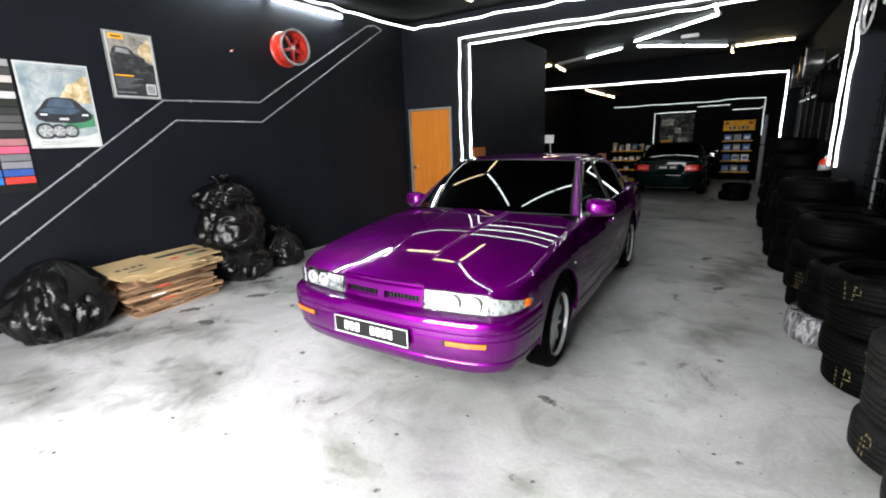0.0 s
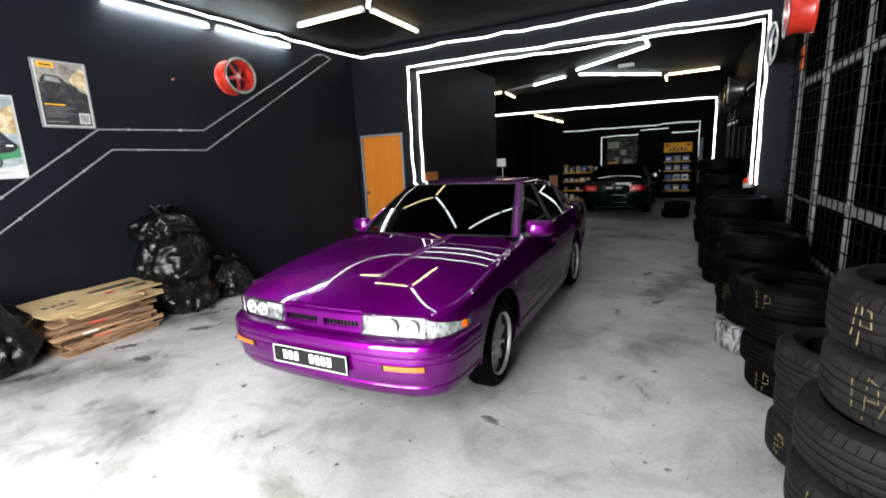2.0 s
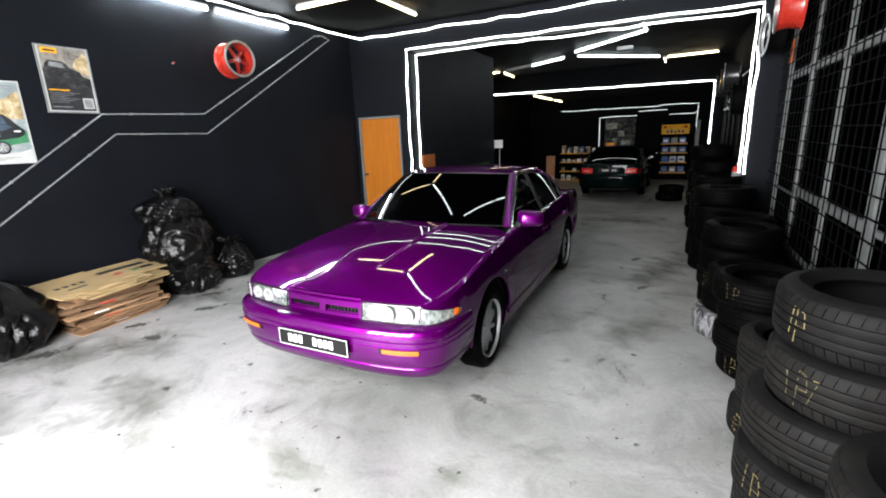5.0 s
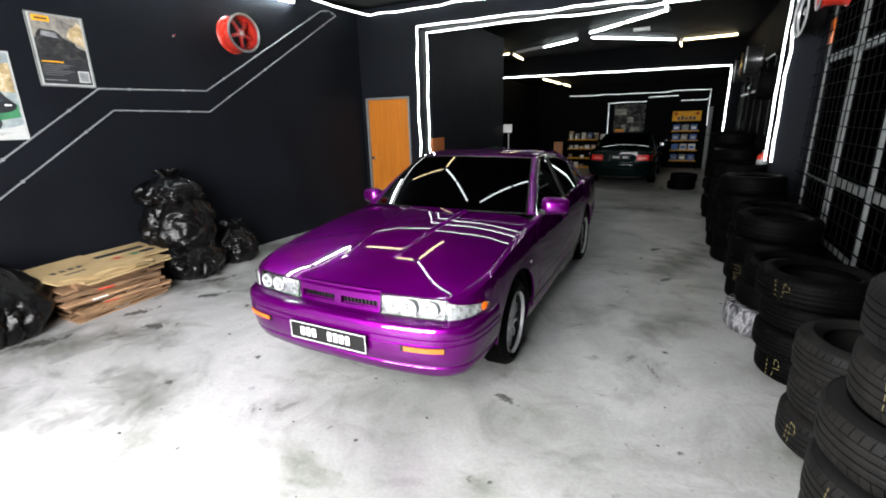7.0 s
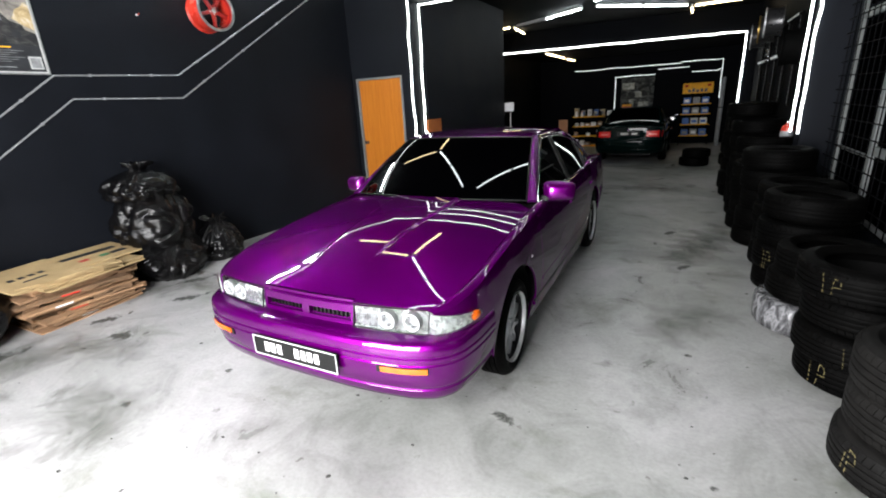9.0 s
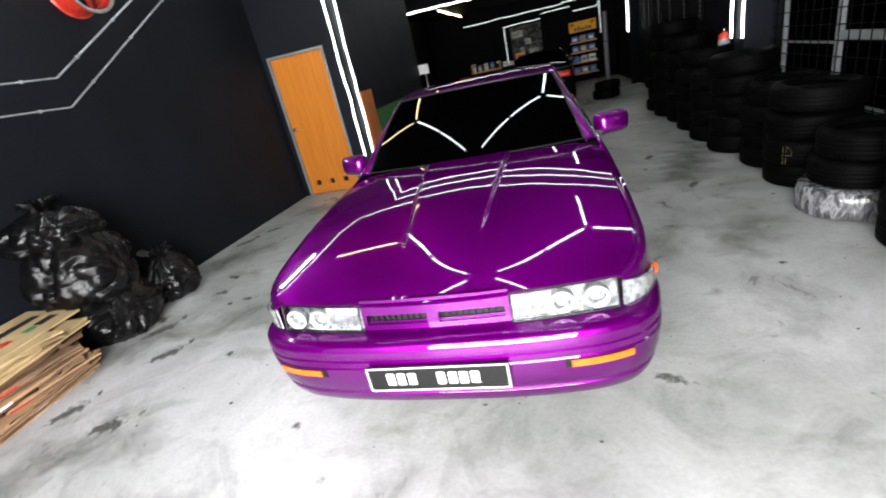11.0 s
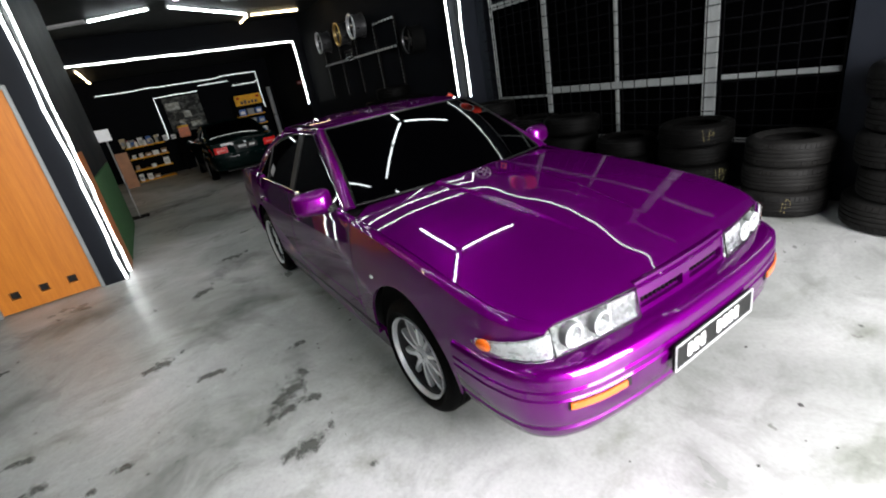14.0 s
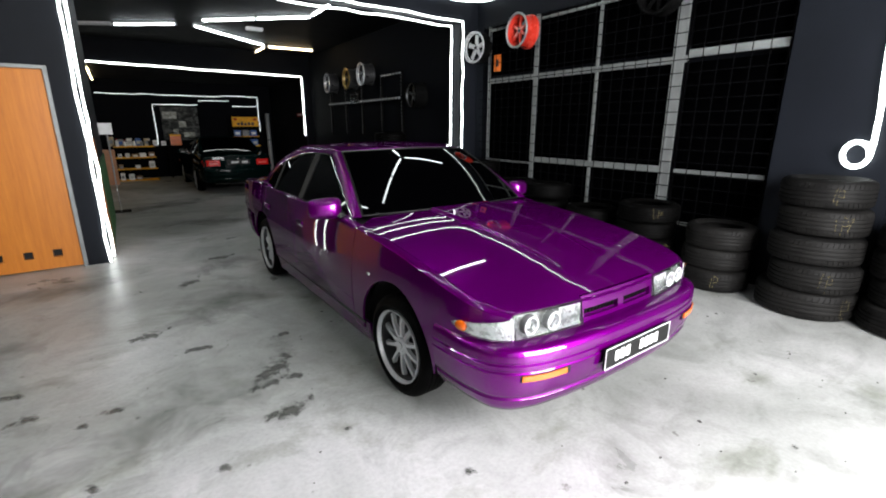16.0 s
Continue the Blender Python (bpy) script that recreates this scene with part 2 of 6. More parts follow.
BLACK_PLASTIC = surface("black plastic", (0.0022, 0.0022, 0.0022), 0.5, var=0.25, scale=20, spec=0.3)
PANE = surface("blacked-out window glass", (0.0004, 0.0004, 0.0005), 0.8, var=0.3, scale=3, bump=0, spec=0.0)
TINT = surface("dark tinted car glass", (0.0002, 0.0002, 0.0003), 0.03, var=0.1, scale=3, bump=0, spec=0.45)
TINT.node_tree.nodes["Principled BSDF"].inputs["Roughness"].default_value = 0.01
for link in list(TINT.node_tree.nodes["Principled BSDF"].inputs["Roughness"].links):
    TINT.node_tree.links.remove(link)
TAPE = surface("pale conduit", (0.24, 0.25, 0.26), 0.5, var=0.15, scale=20, bump=0)
PURPLE = car_paint("purple pearl paint", (0.158, 0.0004, 0.176), 0.82, 0.85, 0.33, 1.0, 1.47)
GREEN = car_paint("dark green paint", (0.001, 0.007, 0.0065), 0.2, 0.6, 0.5, 0.30, 1.40)
CHROME = surface("bright chrome", (0.75, 0.76, 0.77), 0.12, metal=1.0, var=0.05, bump=0)
GUNMETAL = surface("gunmetal wheel lacquer", (0.075, 0.075, 0.078), 0.3, metal=0.7, var=0.15, scale=9, bump=0.02)
SILVER = surface("silver wheel lacquer", (0.58, 0.59, 0.60), 0.32, metal=0.35, var=0.1, scale=9, bump=0.02)
# near-black tone for the parts behind the spokes
DULL = surface("dull near-black alloy", (0.010, 0.010, 0.0105), 0.6, metal=0.0, var=0.3, scale=14, bump=0.05)
REFLECTOR = surface("lamp reflector", (0.74, 0.75, 0.76), 0.28, metal=0.5, var=0.12, scale=30, bump=0.5, grain=45)
LENS = clear_glass("fluted lamp cover", (0.96, 0.98, 0.98), 0.13)
AMBER = surface("amber lens", (0.52, 0.088, 0.003), 0.2, var=0.12, scale=30, bump=0.1, grain=150, coat=0.5)
RED_LENS = surface("red lamp lens", (0.75, 0.015, 0.015), 0.2, var=0.15, scale=30, bump=0.1, coat=0.5)
PINK_LENS = surface("pale red lamp lens", (0.85, 0.16, 0.14), 0.2, var=0.15, scale=30, bump=0.1, coat=0.5)
WHITE = surface("white print", (0.8, 0.8, 0.8), 0.5, var=0.06, scale=9, bump=0)
PAPER = surface("pale paper", (0.52, 0.53, 0.52), 0.55, var=0.15, scale=4, bump=0)
RED = surface("red wheel lacquer", (0.55, 0.035, 0.02), 0.28, var=0.15, scale=8, bump=0.02, coat=0.6)
MATT_RED = surface("matt red print", (0.42, 0.03, 0.02), 0.8, var=0.1, scale=8, bump=0, spec=0.1)
WIRE = surface("dusty black wire", (0.002, 0.002, 0.0024), 0.7, var=0.3, scale=20, bump=0, spec=0.03)
GOLD = surface("gold wheel lacquer", (0.45, 0.30, 0.08), 0.3, metal=0.7, var=0.15, bump=0.02)
YELLOW = surface("yellow shelf enamel", (0.85, 0.40, 0.008), 0.7, var=0.15, scale=8)
CARD = surface("brown cardboard", (0.40, 0.235, 0.125), 0.8, var=0.3, scale=5, bump=0.2, grain=60, each=0.45)
CARD_PALE = surface("pale cardboard", (0.46, 0.33, 0.165), 0.75, var=0.12, scale=4, bump=0.15, grain=70)
TURF = surface("green turf", (0.03, 0.13, 0.03), 0.9, var=0.5, scale=30, bump=0.8, grain=180)
ORANGE = surface("orange enamel", (0.75, 0.16, 0.02), 0.4, var=0.15, scale=9)
CHALK = surface("yellow chalk paint", (0.12, 0.098, 0.036), 0.85, var=0.4, scale=40, bump=0.2)
WRAP = film_material()
DUSK = surface("dusky blue print", (0.06, 0.09, 0.13), 0.4, var=0.4, scale=12, bump=0)
BLUE = surface("blue print", (0.03, 0.12, 0.42), 0.5, var=0.2, scale=12, bump=0)
INK = surface("dark print", (0.02, 0.022, 0.026), 0.45, var=0.4, scale=14, bump=0)
GREENISH = surface("green print", (0.05, 0.22, 0.10), 0.5, var=0.3, scale=12, bump=0)
GREY = surface("grey print", (0.25, 0.26, 0.27), 0.5, var=0.4, scale=14, bump=0)
STEEL = surface("galvanised steel", (0.45, 0.46, 0.46), 0.4, metal=0.8, var=0.2, scale=14)


# ---- building blocks ----
def thing(name, label, category, m=None, group="", kind=""):
    ob = new(name)
    ob.empty_display_size = 0.1
    if m is not None:
        ob.matrix_basis = m
    return tagged(ob, label, category, group, kind)


def finish(bm, name, material, sharp=32):
    me = bpy.data.meshes.new(name)
    bm.normal_update()
    bm.to_mesh(me)
    bm.free()
    me.materials.append(material)
    me.polygons.foreach_set("use_smooth", [True] * len(me.polygons))
    me.set_sharp_from_angle(angle=radians(sharp))
    return me


def part(name, bm, material, parent=None, label="", m=None, sharp=32):
    ob = new(name, finish(bm, name, material, sharp))
    if parent is not None:
        ob.parent = parent
    if m is not None:
        ob.matrix_basis = m
    if label:
        ob["label"] = label
    return ob


def solid(name, bm, material, label, category, m=None, group="", kind="", sharp=32):
    return tagged(part(name, bm, material, None, "", m, sharp), label, category, group, kind)


def box(x0, y0, z0, x1, y1, z1, bevel=0.004, bm=None, segments=2):
    own = bmesh.new()
    bmesh.ops.create_cube(own, size=1)
    bmesh.ops.transform(own, matrix=Matrix.Translation(((x0 + x1) / 2, (y0 + y1) / 2, (z0 + z1) / 2)) @ Matrix.Diagonal((x1 - x0, y1 - y0, z1 - z0, 1)), verts=own.verts)
    if bevel:
        bmesh.ops.bevel(own, geom=own.edges[:], offset=min(bevel, 0.45 * min(x1 - x0, y1 - y0, z1 - z0)), segments=segments, affect="EDGES")
    return joined(bm, own)


def joined(bm, own, m=None):
    if m is not None:
        bmesh.ops.transform(own, matrix=m, verts=own.verts)
    if bm is None:
        return own
    me = bpy.data.meshes.new("tmp")
    own.to_mesh(me)
    own.free()
    bm.from_mesh(me)
    bpy.data.meshes.remove(me)
    return bm


def lathe(profile, steps=48, axis="z", closed=True, bm=None, m=None):
    """Turns a profile of (radius, height) about an axis."""
    own = bmesh.new()
    rings = []
    for k in range(steps):
        a = 2 * math.pi * k / steps
        c, s = math.cos(a), math.sin(a)
        rings.append([own.verts.new((r * c, r * s, h) if axis == "z" else (h, r * c, r * s)) for r, h in profile])
    n = len(profile)
    for k in range(steps):
        a, b = rings[k], rings[(k + 1) % steps]
        for i in range(n if closed else n - 1):
            own.faces.new((a[i], b[i], b[(i + 1) % n], a[(i + 1) % n]))
    bmesh.ops.recalc_face_normals(own, faces=own.faces)
    return joined(bm, own, m)


def disc(r, h0, h1, steps=32, bevel=0.003, axis="z", bm=None, m=None):
    b = min(bevel, r * 0.4, abs(h1 - h0) * 0.4)
    return lathe([(0.0005, h0), (r - b, h0), (r, h0 + b), (r, h1 - b), (r - b, h1), (0.0005, h1)], steps, axis, False, bm, m)


def sweep(points, r, sides=8, bm=None, closed=False, flat=1.0):
    """A round bar of radius r along points."""
    own = bmesh.new()
    pts = [Vector(p) for p in points]
    n = len(pts)
    rings, up = [], None
    for k, p in enumerate(pts):
        d = (pts[(k + 1) % n] - pts[k - 1]) if closed else (pts[min(k + 1, n - 1)] - pts[max(k - 1, 0)])
        d.normalize()
        if up is None:
            up = d.orthogonal().normalized()
        up = (up - d * up.dot(d)).normalized()
        side = d.cross(up)
        rings.append([own.verts.new(p + r * (math.cos(2 * math.pi * i / sides) * up + flat * math.sin(2 * math.pi * i / sides) * side)) for i in range(sides)])
    for k in range(n if closed else n - 1):
        a, b = rings[k], rings[(k + 1) % n]
        for i in range(sides):
            own.faces.new((a[i], a[(i + 1) % sides], b[(i + 1) % sides], b[i]))
    if not closed:
        own.faces.new(rings[0][::-1])
        own.faces.new(rings[-1])
    bmesh.ops.recalc_face_normals(own, faces=own.faces)
    return joined(bm, own)


def patch(fn, us, vs, thick=0.012, inside=(0, 0, 0), lift=0.0):
    """A panel of some thickness on the surface fn(u, v), with its outer face away from the place inside."""
    p = np.array([[fn(u, v) for v in vs] for u in us], float)
    du, dv = np.gradient(p, axis=0), np.gradient(p, axis=1)
    n = np.cross(du, dv)
    n /= np.linalg.norm(n, axis=-1, keepdims=True) + 1e-9
    flip = (n * (p - np.array(inside))).sum() < 0
    if flip:
        n = -n
    outer, inner = p + n * lift, p + n * (lift - thick)
    bm = bmesh.new()
    a = [[bm.verts.new(q) for q in row] for row in outer]
    b = [[bm.verts.new(q) for q in row] for row in inner]
    nu, nv = len(us), len(vs)

    def face(*q):
        bm.faces.new(q[::-1] if flip else q)

    for i in range(nu - 1):
        for j in range(nv - 1):
            face(a[i][j], a[i + 1][j], a[i + 1][j + 1], a[i][j + 1])
            face(b[i][j], b[i][j + 1], b[i + 1][j + 1], b[i + 1][j])
    for i in range(nu - 1):
        face(a[i][0], b[i][0], b[i + 1][0], a[i + 1][0])
        face(a[i][-1], a[i + 1][-1], b[i + 1][-1], b[i][-1])
    for j in range(nv - 1):
        face(a[0][j], a[0][j + 1], b[0][j + 1], b[0][j])
        face(a[-1][j], b[-1][j], b[-1][j + 1], a[-1][j + 1])
    return bm


def curve1(*pts):
    """A smooth function through the points (t, value), or (t, value, value, ...) for several values."""
    t = np.array([p[0] for p in pts], float)
    v = np.array([p[1:] for p in pts], float)
    slope = np.gradient(v, t, axis=0)

    def at(s):
        s = min(max(s, t[0]), t[-1])
        k = min(int(np.searchsorted(t, s, side="right")) - 1, len(t) - 2)
        h = t[k + 1] - t[k]
        f = (s - t[k]) / h
        out = (2 * f**3 - 3 * f**2 + 1) * v[k] + (f**3 - 2 * f**2 + f) * h * slope[k] + (3 * f**2 - 2 * f**3) * v[k + 1] + (f**3 - f**2) * h * slope[k + 1]
        return float(out[0]) if len(out) == 1 else out

    return at


def steps(a, b, n):
    return [a + (b - a) * k / (n - 1) for k in range(n)]


# ---- the building ----
CEIL_Z, DOOR_Y, BACK_Y = 3.53, 6.90, 7.20
solid("ground", box(-150, -150, -0.60, 150, 150, -0.33, 0), OUTSIDE, "grey concrete ground outside the workshop", "ground", kind="structure")
FALL = 0.018


def ground_z(y):
    """Height of the floor, which falls gently towards the back behind the opening."""
    return -FALL * max(0.0, y - 7.2)


bm = bmesh.new()
section = [(-1.6, 0.0), (7.2, 0.0), (19.8, ground_z(19.8)), (19.8, -0.32), (-1.6, -0.06)]
near, off = ([bm.verts.new((x, y, z)) for y, z in section] for x in (-5.8, 1.9))
bm.faces.new(near)
bm.faces.new(off[::-1])
for k in range(5):
    bm.faces.new((near[k], off[k], off[(k + 1) % 5], near[(k + 1) % 5]))
bmesh.ops.recalc_face_normals(bm, faces=bm.faces)
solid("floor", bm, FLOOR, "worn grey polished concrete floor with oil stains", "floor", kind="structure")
solid("ceiling", box(-5.9, -1.6, CEIL_Z, 1.9, 19.8, CEIL_Z + 0.2, 0), CEIL, "black painted workshop ceiling", "ceiling", kind="structure")
LEFT = pose(-5.30, 2.2, 0, 0, 0, -1.9)


def wall(name, *boxes, label="black painted workshop wall", m=None, paint=WALL):
    bm = bmesh.new()
    for b in boxes:
        box(*b, 0, bm)
    return solid(name, bm, paint, label, "wall", m, kind="structure")


wall("wall_west", (-0.25, -3.8, 0, 0, 4.78, CEIL_Z), m=LEFT)
wall("wall_door", (-5.5, DOOR_Y, 0, -5.065, BACK_Y, CEIL_Z), (-5.065, DOOR_Y, 2.095, -4.155, BACK_Y, CEIL_Z), (-4.155, DOOR_Y, 0, -3.93, BACK_Y, CEIL_Z), (-3.93, DOOR_Y, 3.13, 1.10, BACK_Y, CEIL_Z), (1.10, DOOR_Y, 0, 1.7, BACK_Y, CEIL_Z), (-5.5, BACK_Y, 0, -4.1, BACK_Y + 0.1, CEIL_Z))
wall("wall_passage", (-4.10, BACK_Y + 0.1, -0.3, -3.93, 11.0, CEIL_Z), (-5.6, 10.85, -0.3, -4.10, 11.0, CEIL_Z), label="navy black passage wall", paint=NAVY)
wall("wall_back_west", (-5.6, 11.0, -0.3, -5.4, 19.3, CEIL_Z), label="black wall at the back, darkened for its dim light", paint=DIM_WALL)
wall("wall_far", (-5.6, 19.3, -0.3, 1.7, 19.5, CEIL_Z), label="black wall at the back, darkened for its dim light", paint=DIM_WALL)
wall("wall_east_back", (1.33, BACK_Y, -0.3, 1.6, 19.3, CEIL_Z), label="black wall at the back, darkened for its dim light", paint=DIM_WALL)
wall("beam_back", (-5.4, 14.72, 2.95, 1.33, 19.3, CEIL_Z), (1.12, 14.72, -0.3, 1.33, 14.95, 2.95), label="black dropped ceiling and pier at the back", paint=DIM_WALL)
WIN_Y0, WIN_Y1, WIN_Z0, WIN_Z1 = 2.42, 6.72, 0.42, 3.02
wall("wall_east", (1.40, -1.5, 0, 1.7, WIN_Y0, CEIL_Z), (1.40, WIN_Y1, 0, 1.7, DOOR_Y, CEIL_Z), (1.40, WIN_Y0, 0, 1.7, WIN_Y1, WIN_Z0), (1.40, WIN_Y0, WIN_Z1, 1.7, WIN_Y1, CEIL_Z), (1.62, WIN_Y0, WIN_Z0, 1.7, WIN_Y1, WIN_Z1), (1.28, 1.55, 0, 1.40, WIN_Y0 - 0.03, CEIL_Z))
wall("wall_front", (-5.8, -1.5, 3.15, 1.4, -1.3, CEIL_Z), (-5.8, -1.5, 0, -5.25, -1.3, 3.15), label="black painted wall over the open shop front")

# door
door = thing("door_1", "orange wood veneer door, closed, with three vent holes", "door", pose(-4.61, DOOR_Y, 0), kind="structure")
bm = box(-0.42, 0.03, 0.012, 0.42, 0.07, 0.14, 0.001)
box(-0.42, 0.03, 0.22, 0.42, 0.07, 2.06, 0.001, bm)
for a, b in ((-0.42, -0.305), (-0.225, -0.065), (0.015, 0.175), (0.255, 0.42)):
    box(a, 0.03, 0.14, b, 0.07, 0.22, 0.001, bm)
part("leaf", bm, WOOD, door)
bm = box(-0.455, -0.012, 0, -0.42, 0.10, 2.095, 0.003)
box(0.42, -0.012, 0, 0.455, 0.10, 2.095, 0.003, bm)
box(-0.42, -0.012, 2.062, 0.42, 0.10, 2.095, 0.003, bm)
part("door_frame", bm, ALU, door, "grey aluminium frame")
part("vent_backing", box(-0.41, 0.075, 0.10, 0.41, 0.085, 0.26, 0), BLACK_PLASTIC, door)
bm = disc(0.026, 0, 0.012, 20, m=pose(-0.355, 0.03, 1.05, 90))
disc(0.012, 0.012, 0.045, 16, bm=bm, m=pose(-0.355, 0.03, 1.05, 90))
disc(0.027, 0.04, 0.072, 20, 0.01, bm=bm, m=pose(-0.355, 0.03, 1.05, 90))
part("knob", bm, CHROME, door)

# windows behind the mesh
window = thing("window_1", "blacked-out window in a pale aluminium frame", "window", kind="structure")
for y, w in ((6.545, 0.035), (5.524, 0.075), (4.485, 0.032), (3.492, 0.045), (3.430, 0.072)):
    part("mullion", box(1.360, y - w / 2, WIN_Z0, 1.395, y + w / 2, WIN_Z1, 0.004), ALU, window)
for z, w, y0, y1 in ((2.211, 0.070, 3.35, 6.545), (2.255, 0.075, 2.44, 3.35), (1.04, 0.075, 3.50, 5.524), (1.04, 0.04, 2.44, 3.35), (0.98, 0.025, 5.56, 6.545), (2.96, 0.03, 2.44, 6.545), (0.46, 0.04, 2.44, 6.545)):
    part("rail", box(1.363, y0, z - w / 2, 1.392, y1, z + w / 2, 0.004), ALU, window)
for y0, y1 in ((5.56, 6.53), (4.50, 5.485), (3.52, 4.47), (2.46, 3.345)):
    part("pane", box(1.410, y0, WIN_Z0 + 0.03, 1.418, y1, 2.17, 0), PANE, window)
    part("pane", box(1.410, y0, 2.30, 1.418, y1, WIN_Z1 - 0.03, 0), PANE, window)
grille = thing("mesh_grille", "black welded wire mesh fixed over the window", "grille")
for k in range(29):
    y = 2.42 + k * 0.15
    part("wire", box(1.310, y - 0.0045, 0.45, 1.319, y + 0.0045, 3.02, 0.002), WIRE, grille)
for k in range(20):
    z = 0.48 + k * 0.132
    part("wire", box(1.298, 2.40, z - 0.0045, 1.310, 6.70, z + 0.0045, 0.002), WIRE, grille)
for y in (2.45, 6.68):
    part("bracket", box(1.312, y - 0.02, 2.9, 1.41, y + 0.02, 2.94, 0.003), BLACK_METAL, grille)
for y in (2.45, 6.68):
    part("bracket", box(1.312, y - 0.02, 0.6, 1.41, y + 0.02, 0.64, 0.003), BLACK_METAL, grille)

# panels on the passage wall
solid("leaning_board", box(-3.93, 7.22, -0.01, -3.905, 7.70, 1.38, 0.003), surface("red-brown wood panel", (0.42, 0.13, 0.035), 0.45, var=0.2, scale=6, bump=0.1), "orange-brown wooden board standing against the passage wall", "board")
solid("turf_panel", box(-3.93, 7.71, -0.06, -3.905, 10.6, 1.05, 0.004), TURF, "green artificial turf panel on the passage wall", "panel")


# ---- light strips ----
def wavy(points, step=0.22, amp=0.012, seed=1):
    rnd = random.Random(seed)
    out = []
    for a, b in zip(points, points[1:]):
        a, b = Vector(a), Vector(b)
        n = max(1, int((b - a).length / step))
        for k in range(n):
            out.append(a.lerp(b, k / n) + Vector([rnd.uniform(-amp, amp) * (0.4 if k == 0 else 1) for _ in range(3)]))
    out.append(Vector(points[-1]))
    return out


def strip(points, r, label, material=LED, amp=0.012, seed=1):
    return solid("light_strip", sweep(wavy(points, 0.25, amp, seed), r, 8), material, label, "light strip", sharp=80)


strip([(-3.95, 6.87, 0.02), (-3.95, 6.87, 3.145), (1.075, 6.87, 3.115), (1.075, 6.87, 1.08)], 0.0125, "glowing white light strip round the front of the opening", seed=2)
strip([(-3.915, 7.15, 0.02), (-3.915, 7.15, 3.10), (1.05, 7.15, 3.085), (1.05, 7.15, 1.08)], 0.0125, "glowing white light strip inside the opening", seed=3)
strip([(-5.27, -1.2, 3.49), (-5.13, 3.8, 3.49), (-5.05, 6.2, 3.46), (-4.85, 6.86, 3.42), (-1.7, 6.86, 3.40), (1.2, 6.86, 3.42), (1.36, 6.7, 3.42), (1.37, 2.6, 3.45), (1.25, 2.3, 3.45), (1.25, 1.75, 3.45)], 0.0125, "glowing white light strip along the ceiling edge", seed=4, amp=0.015)
coil = [(1.25, 1.78 - 0.075 * k / 9 + 0.012 * math.sin(k * 1.3), 3.45 - k * 0.226) for k in range(10)]
loop = [(1.25 - 0.03 * (q / 330), 1.785 - 0.085 * math.cos(radians(q)), 1.30 - 0.10 * math.sin(radians(q))) for q in range(0, 380, 20)]
solid("light_strip", sweep(coil + loop, 0.019, 8), LED, "glowing white light strip hanging on the pier, its end coiled", "light strip", sharp=80)
strip([(-5.35, 14.68, 2.98), (1.05, 14.68, 2.91), (1.05, 14.68, 1.24)], 0.018, "glowing white light strip round the rear beam", seed=6, amp=0.008)
strip([(-4.05, 19.25, 2.52), (-1.3, 19.25, 2.52), (-0.4, 19.25, 2.52)], 0.009, "dim light strip on the far wall", LED_DIM, seed=7)
strip([(-0.4, 19.25, 2.56), (0.85, 19.25, 2.55), (0.85, 19.25, 1.3)], 0.009, "dim light strip on the far wall", LED_DIM, seed=8)
strip([(-2.55, 19.25, 0.9), (-2.55, 19.25, 2.2), (-1.2, 19.25, 2.22)], 0.009, "dim light strip round the far picture", LED_DIM, seed=9)
strip([(-1.14, 19.25, 2.36), (-0.16, 19.25, 2.38)], 0.008, "dim light strip on the far wall", LED_DIM, seed=10)
strip([(-0.06, 19.25, 2.20), (0.72, 19.25, 2.20), (0.80, 19.25, 2.26)], 0.008, "dim light strip on the far wall", LED_DIM, seed=11)


def tube_light(a, b, z, warm=False, wall_side=False, m=None, lit=True):
    a, b = Vector((*a, z)), Vector((*b, z))
    length = (b - a).length - 0.04
    mid = (a + b) / 2
    turn = math.degrees(math.atan2(b.y - a.y, b.x - a.x))
    t = thing("tube_light", "unlit grey tube light on the black ceiling" if not lit else "warm white tube light on the black ceiling" if warm else ("cool white tube light on the black wall" if wall_side else "cool white tube light on the black ceiling"), "tube light", (m or Matrix()) @ pose(*mid, 0, 0, turn), "tube lights")
    part("housing", box(-length / 2, -0.018, 0.02, length / 2, 0.018, 0.05, 0.004), BATTEN, t)
    bm = bmesh.new()
    sweep([(-length / 2 + 0.01, 0, 0), (length / 2 - 0.01, 0, 0)], 0.019, 10, bm)
    part("tube", bm, DEAD_TUBE if not lit else TUBE_WARM if warm else (TUBE_WALL if wall_side else TUBE), t, sharp=60)
    for s in (-1, 1):
        part("end_cap", box(s * length / 2 - 0.012, -0.022, -0.022, s * length / 2 + 0.012, 0.022, 0.03, 0.004), BATTEN, t)
    return t


def pair(a, b, z):
    """Two tubes end to end from a to b."""
    a, b = Vector(a), Vector(b)
    mid = a.lerp(b, 0.5)
    tube_light(a.lerp(b, 0.03), mid, z)
    tube_light(mid, a.lerp(b, 0.97), z)


TZ = CEIL_Z - 0.05
for nx, sx in ((-3.36, -1), (-0.68, 1)):
    for ny, sy in ((5.0, 1), (1.9, -1)):
        pair((nx, ny), (-2.02 + 0.12 * sx, 3.45 + 0.08 * sy), TZ)
        if sy > 0:
            tube_light((nx + 0.05 * sx, ny), (nx + 1.2 * sx, ny + 0.02), TZ, sx < 0)
            tube_light((nx, ny + 0.05), (nx, ny + 1.25), TZ, sx < 0)
tube_light((-3.40, 12.59), (-2.36, 11.83), TZ)
tube_light((-4.36, 13.16), (-3.42, 12.61), TZ, lit=False)
tube_light((-4.52, 13.20), (-5.30, 13.35), TZ, True)
pair((-2.13, 11.75), (-0.23, 13.42), TZ)
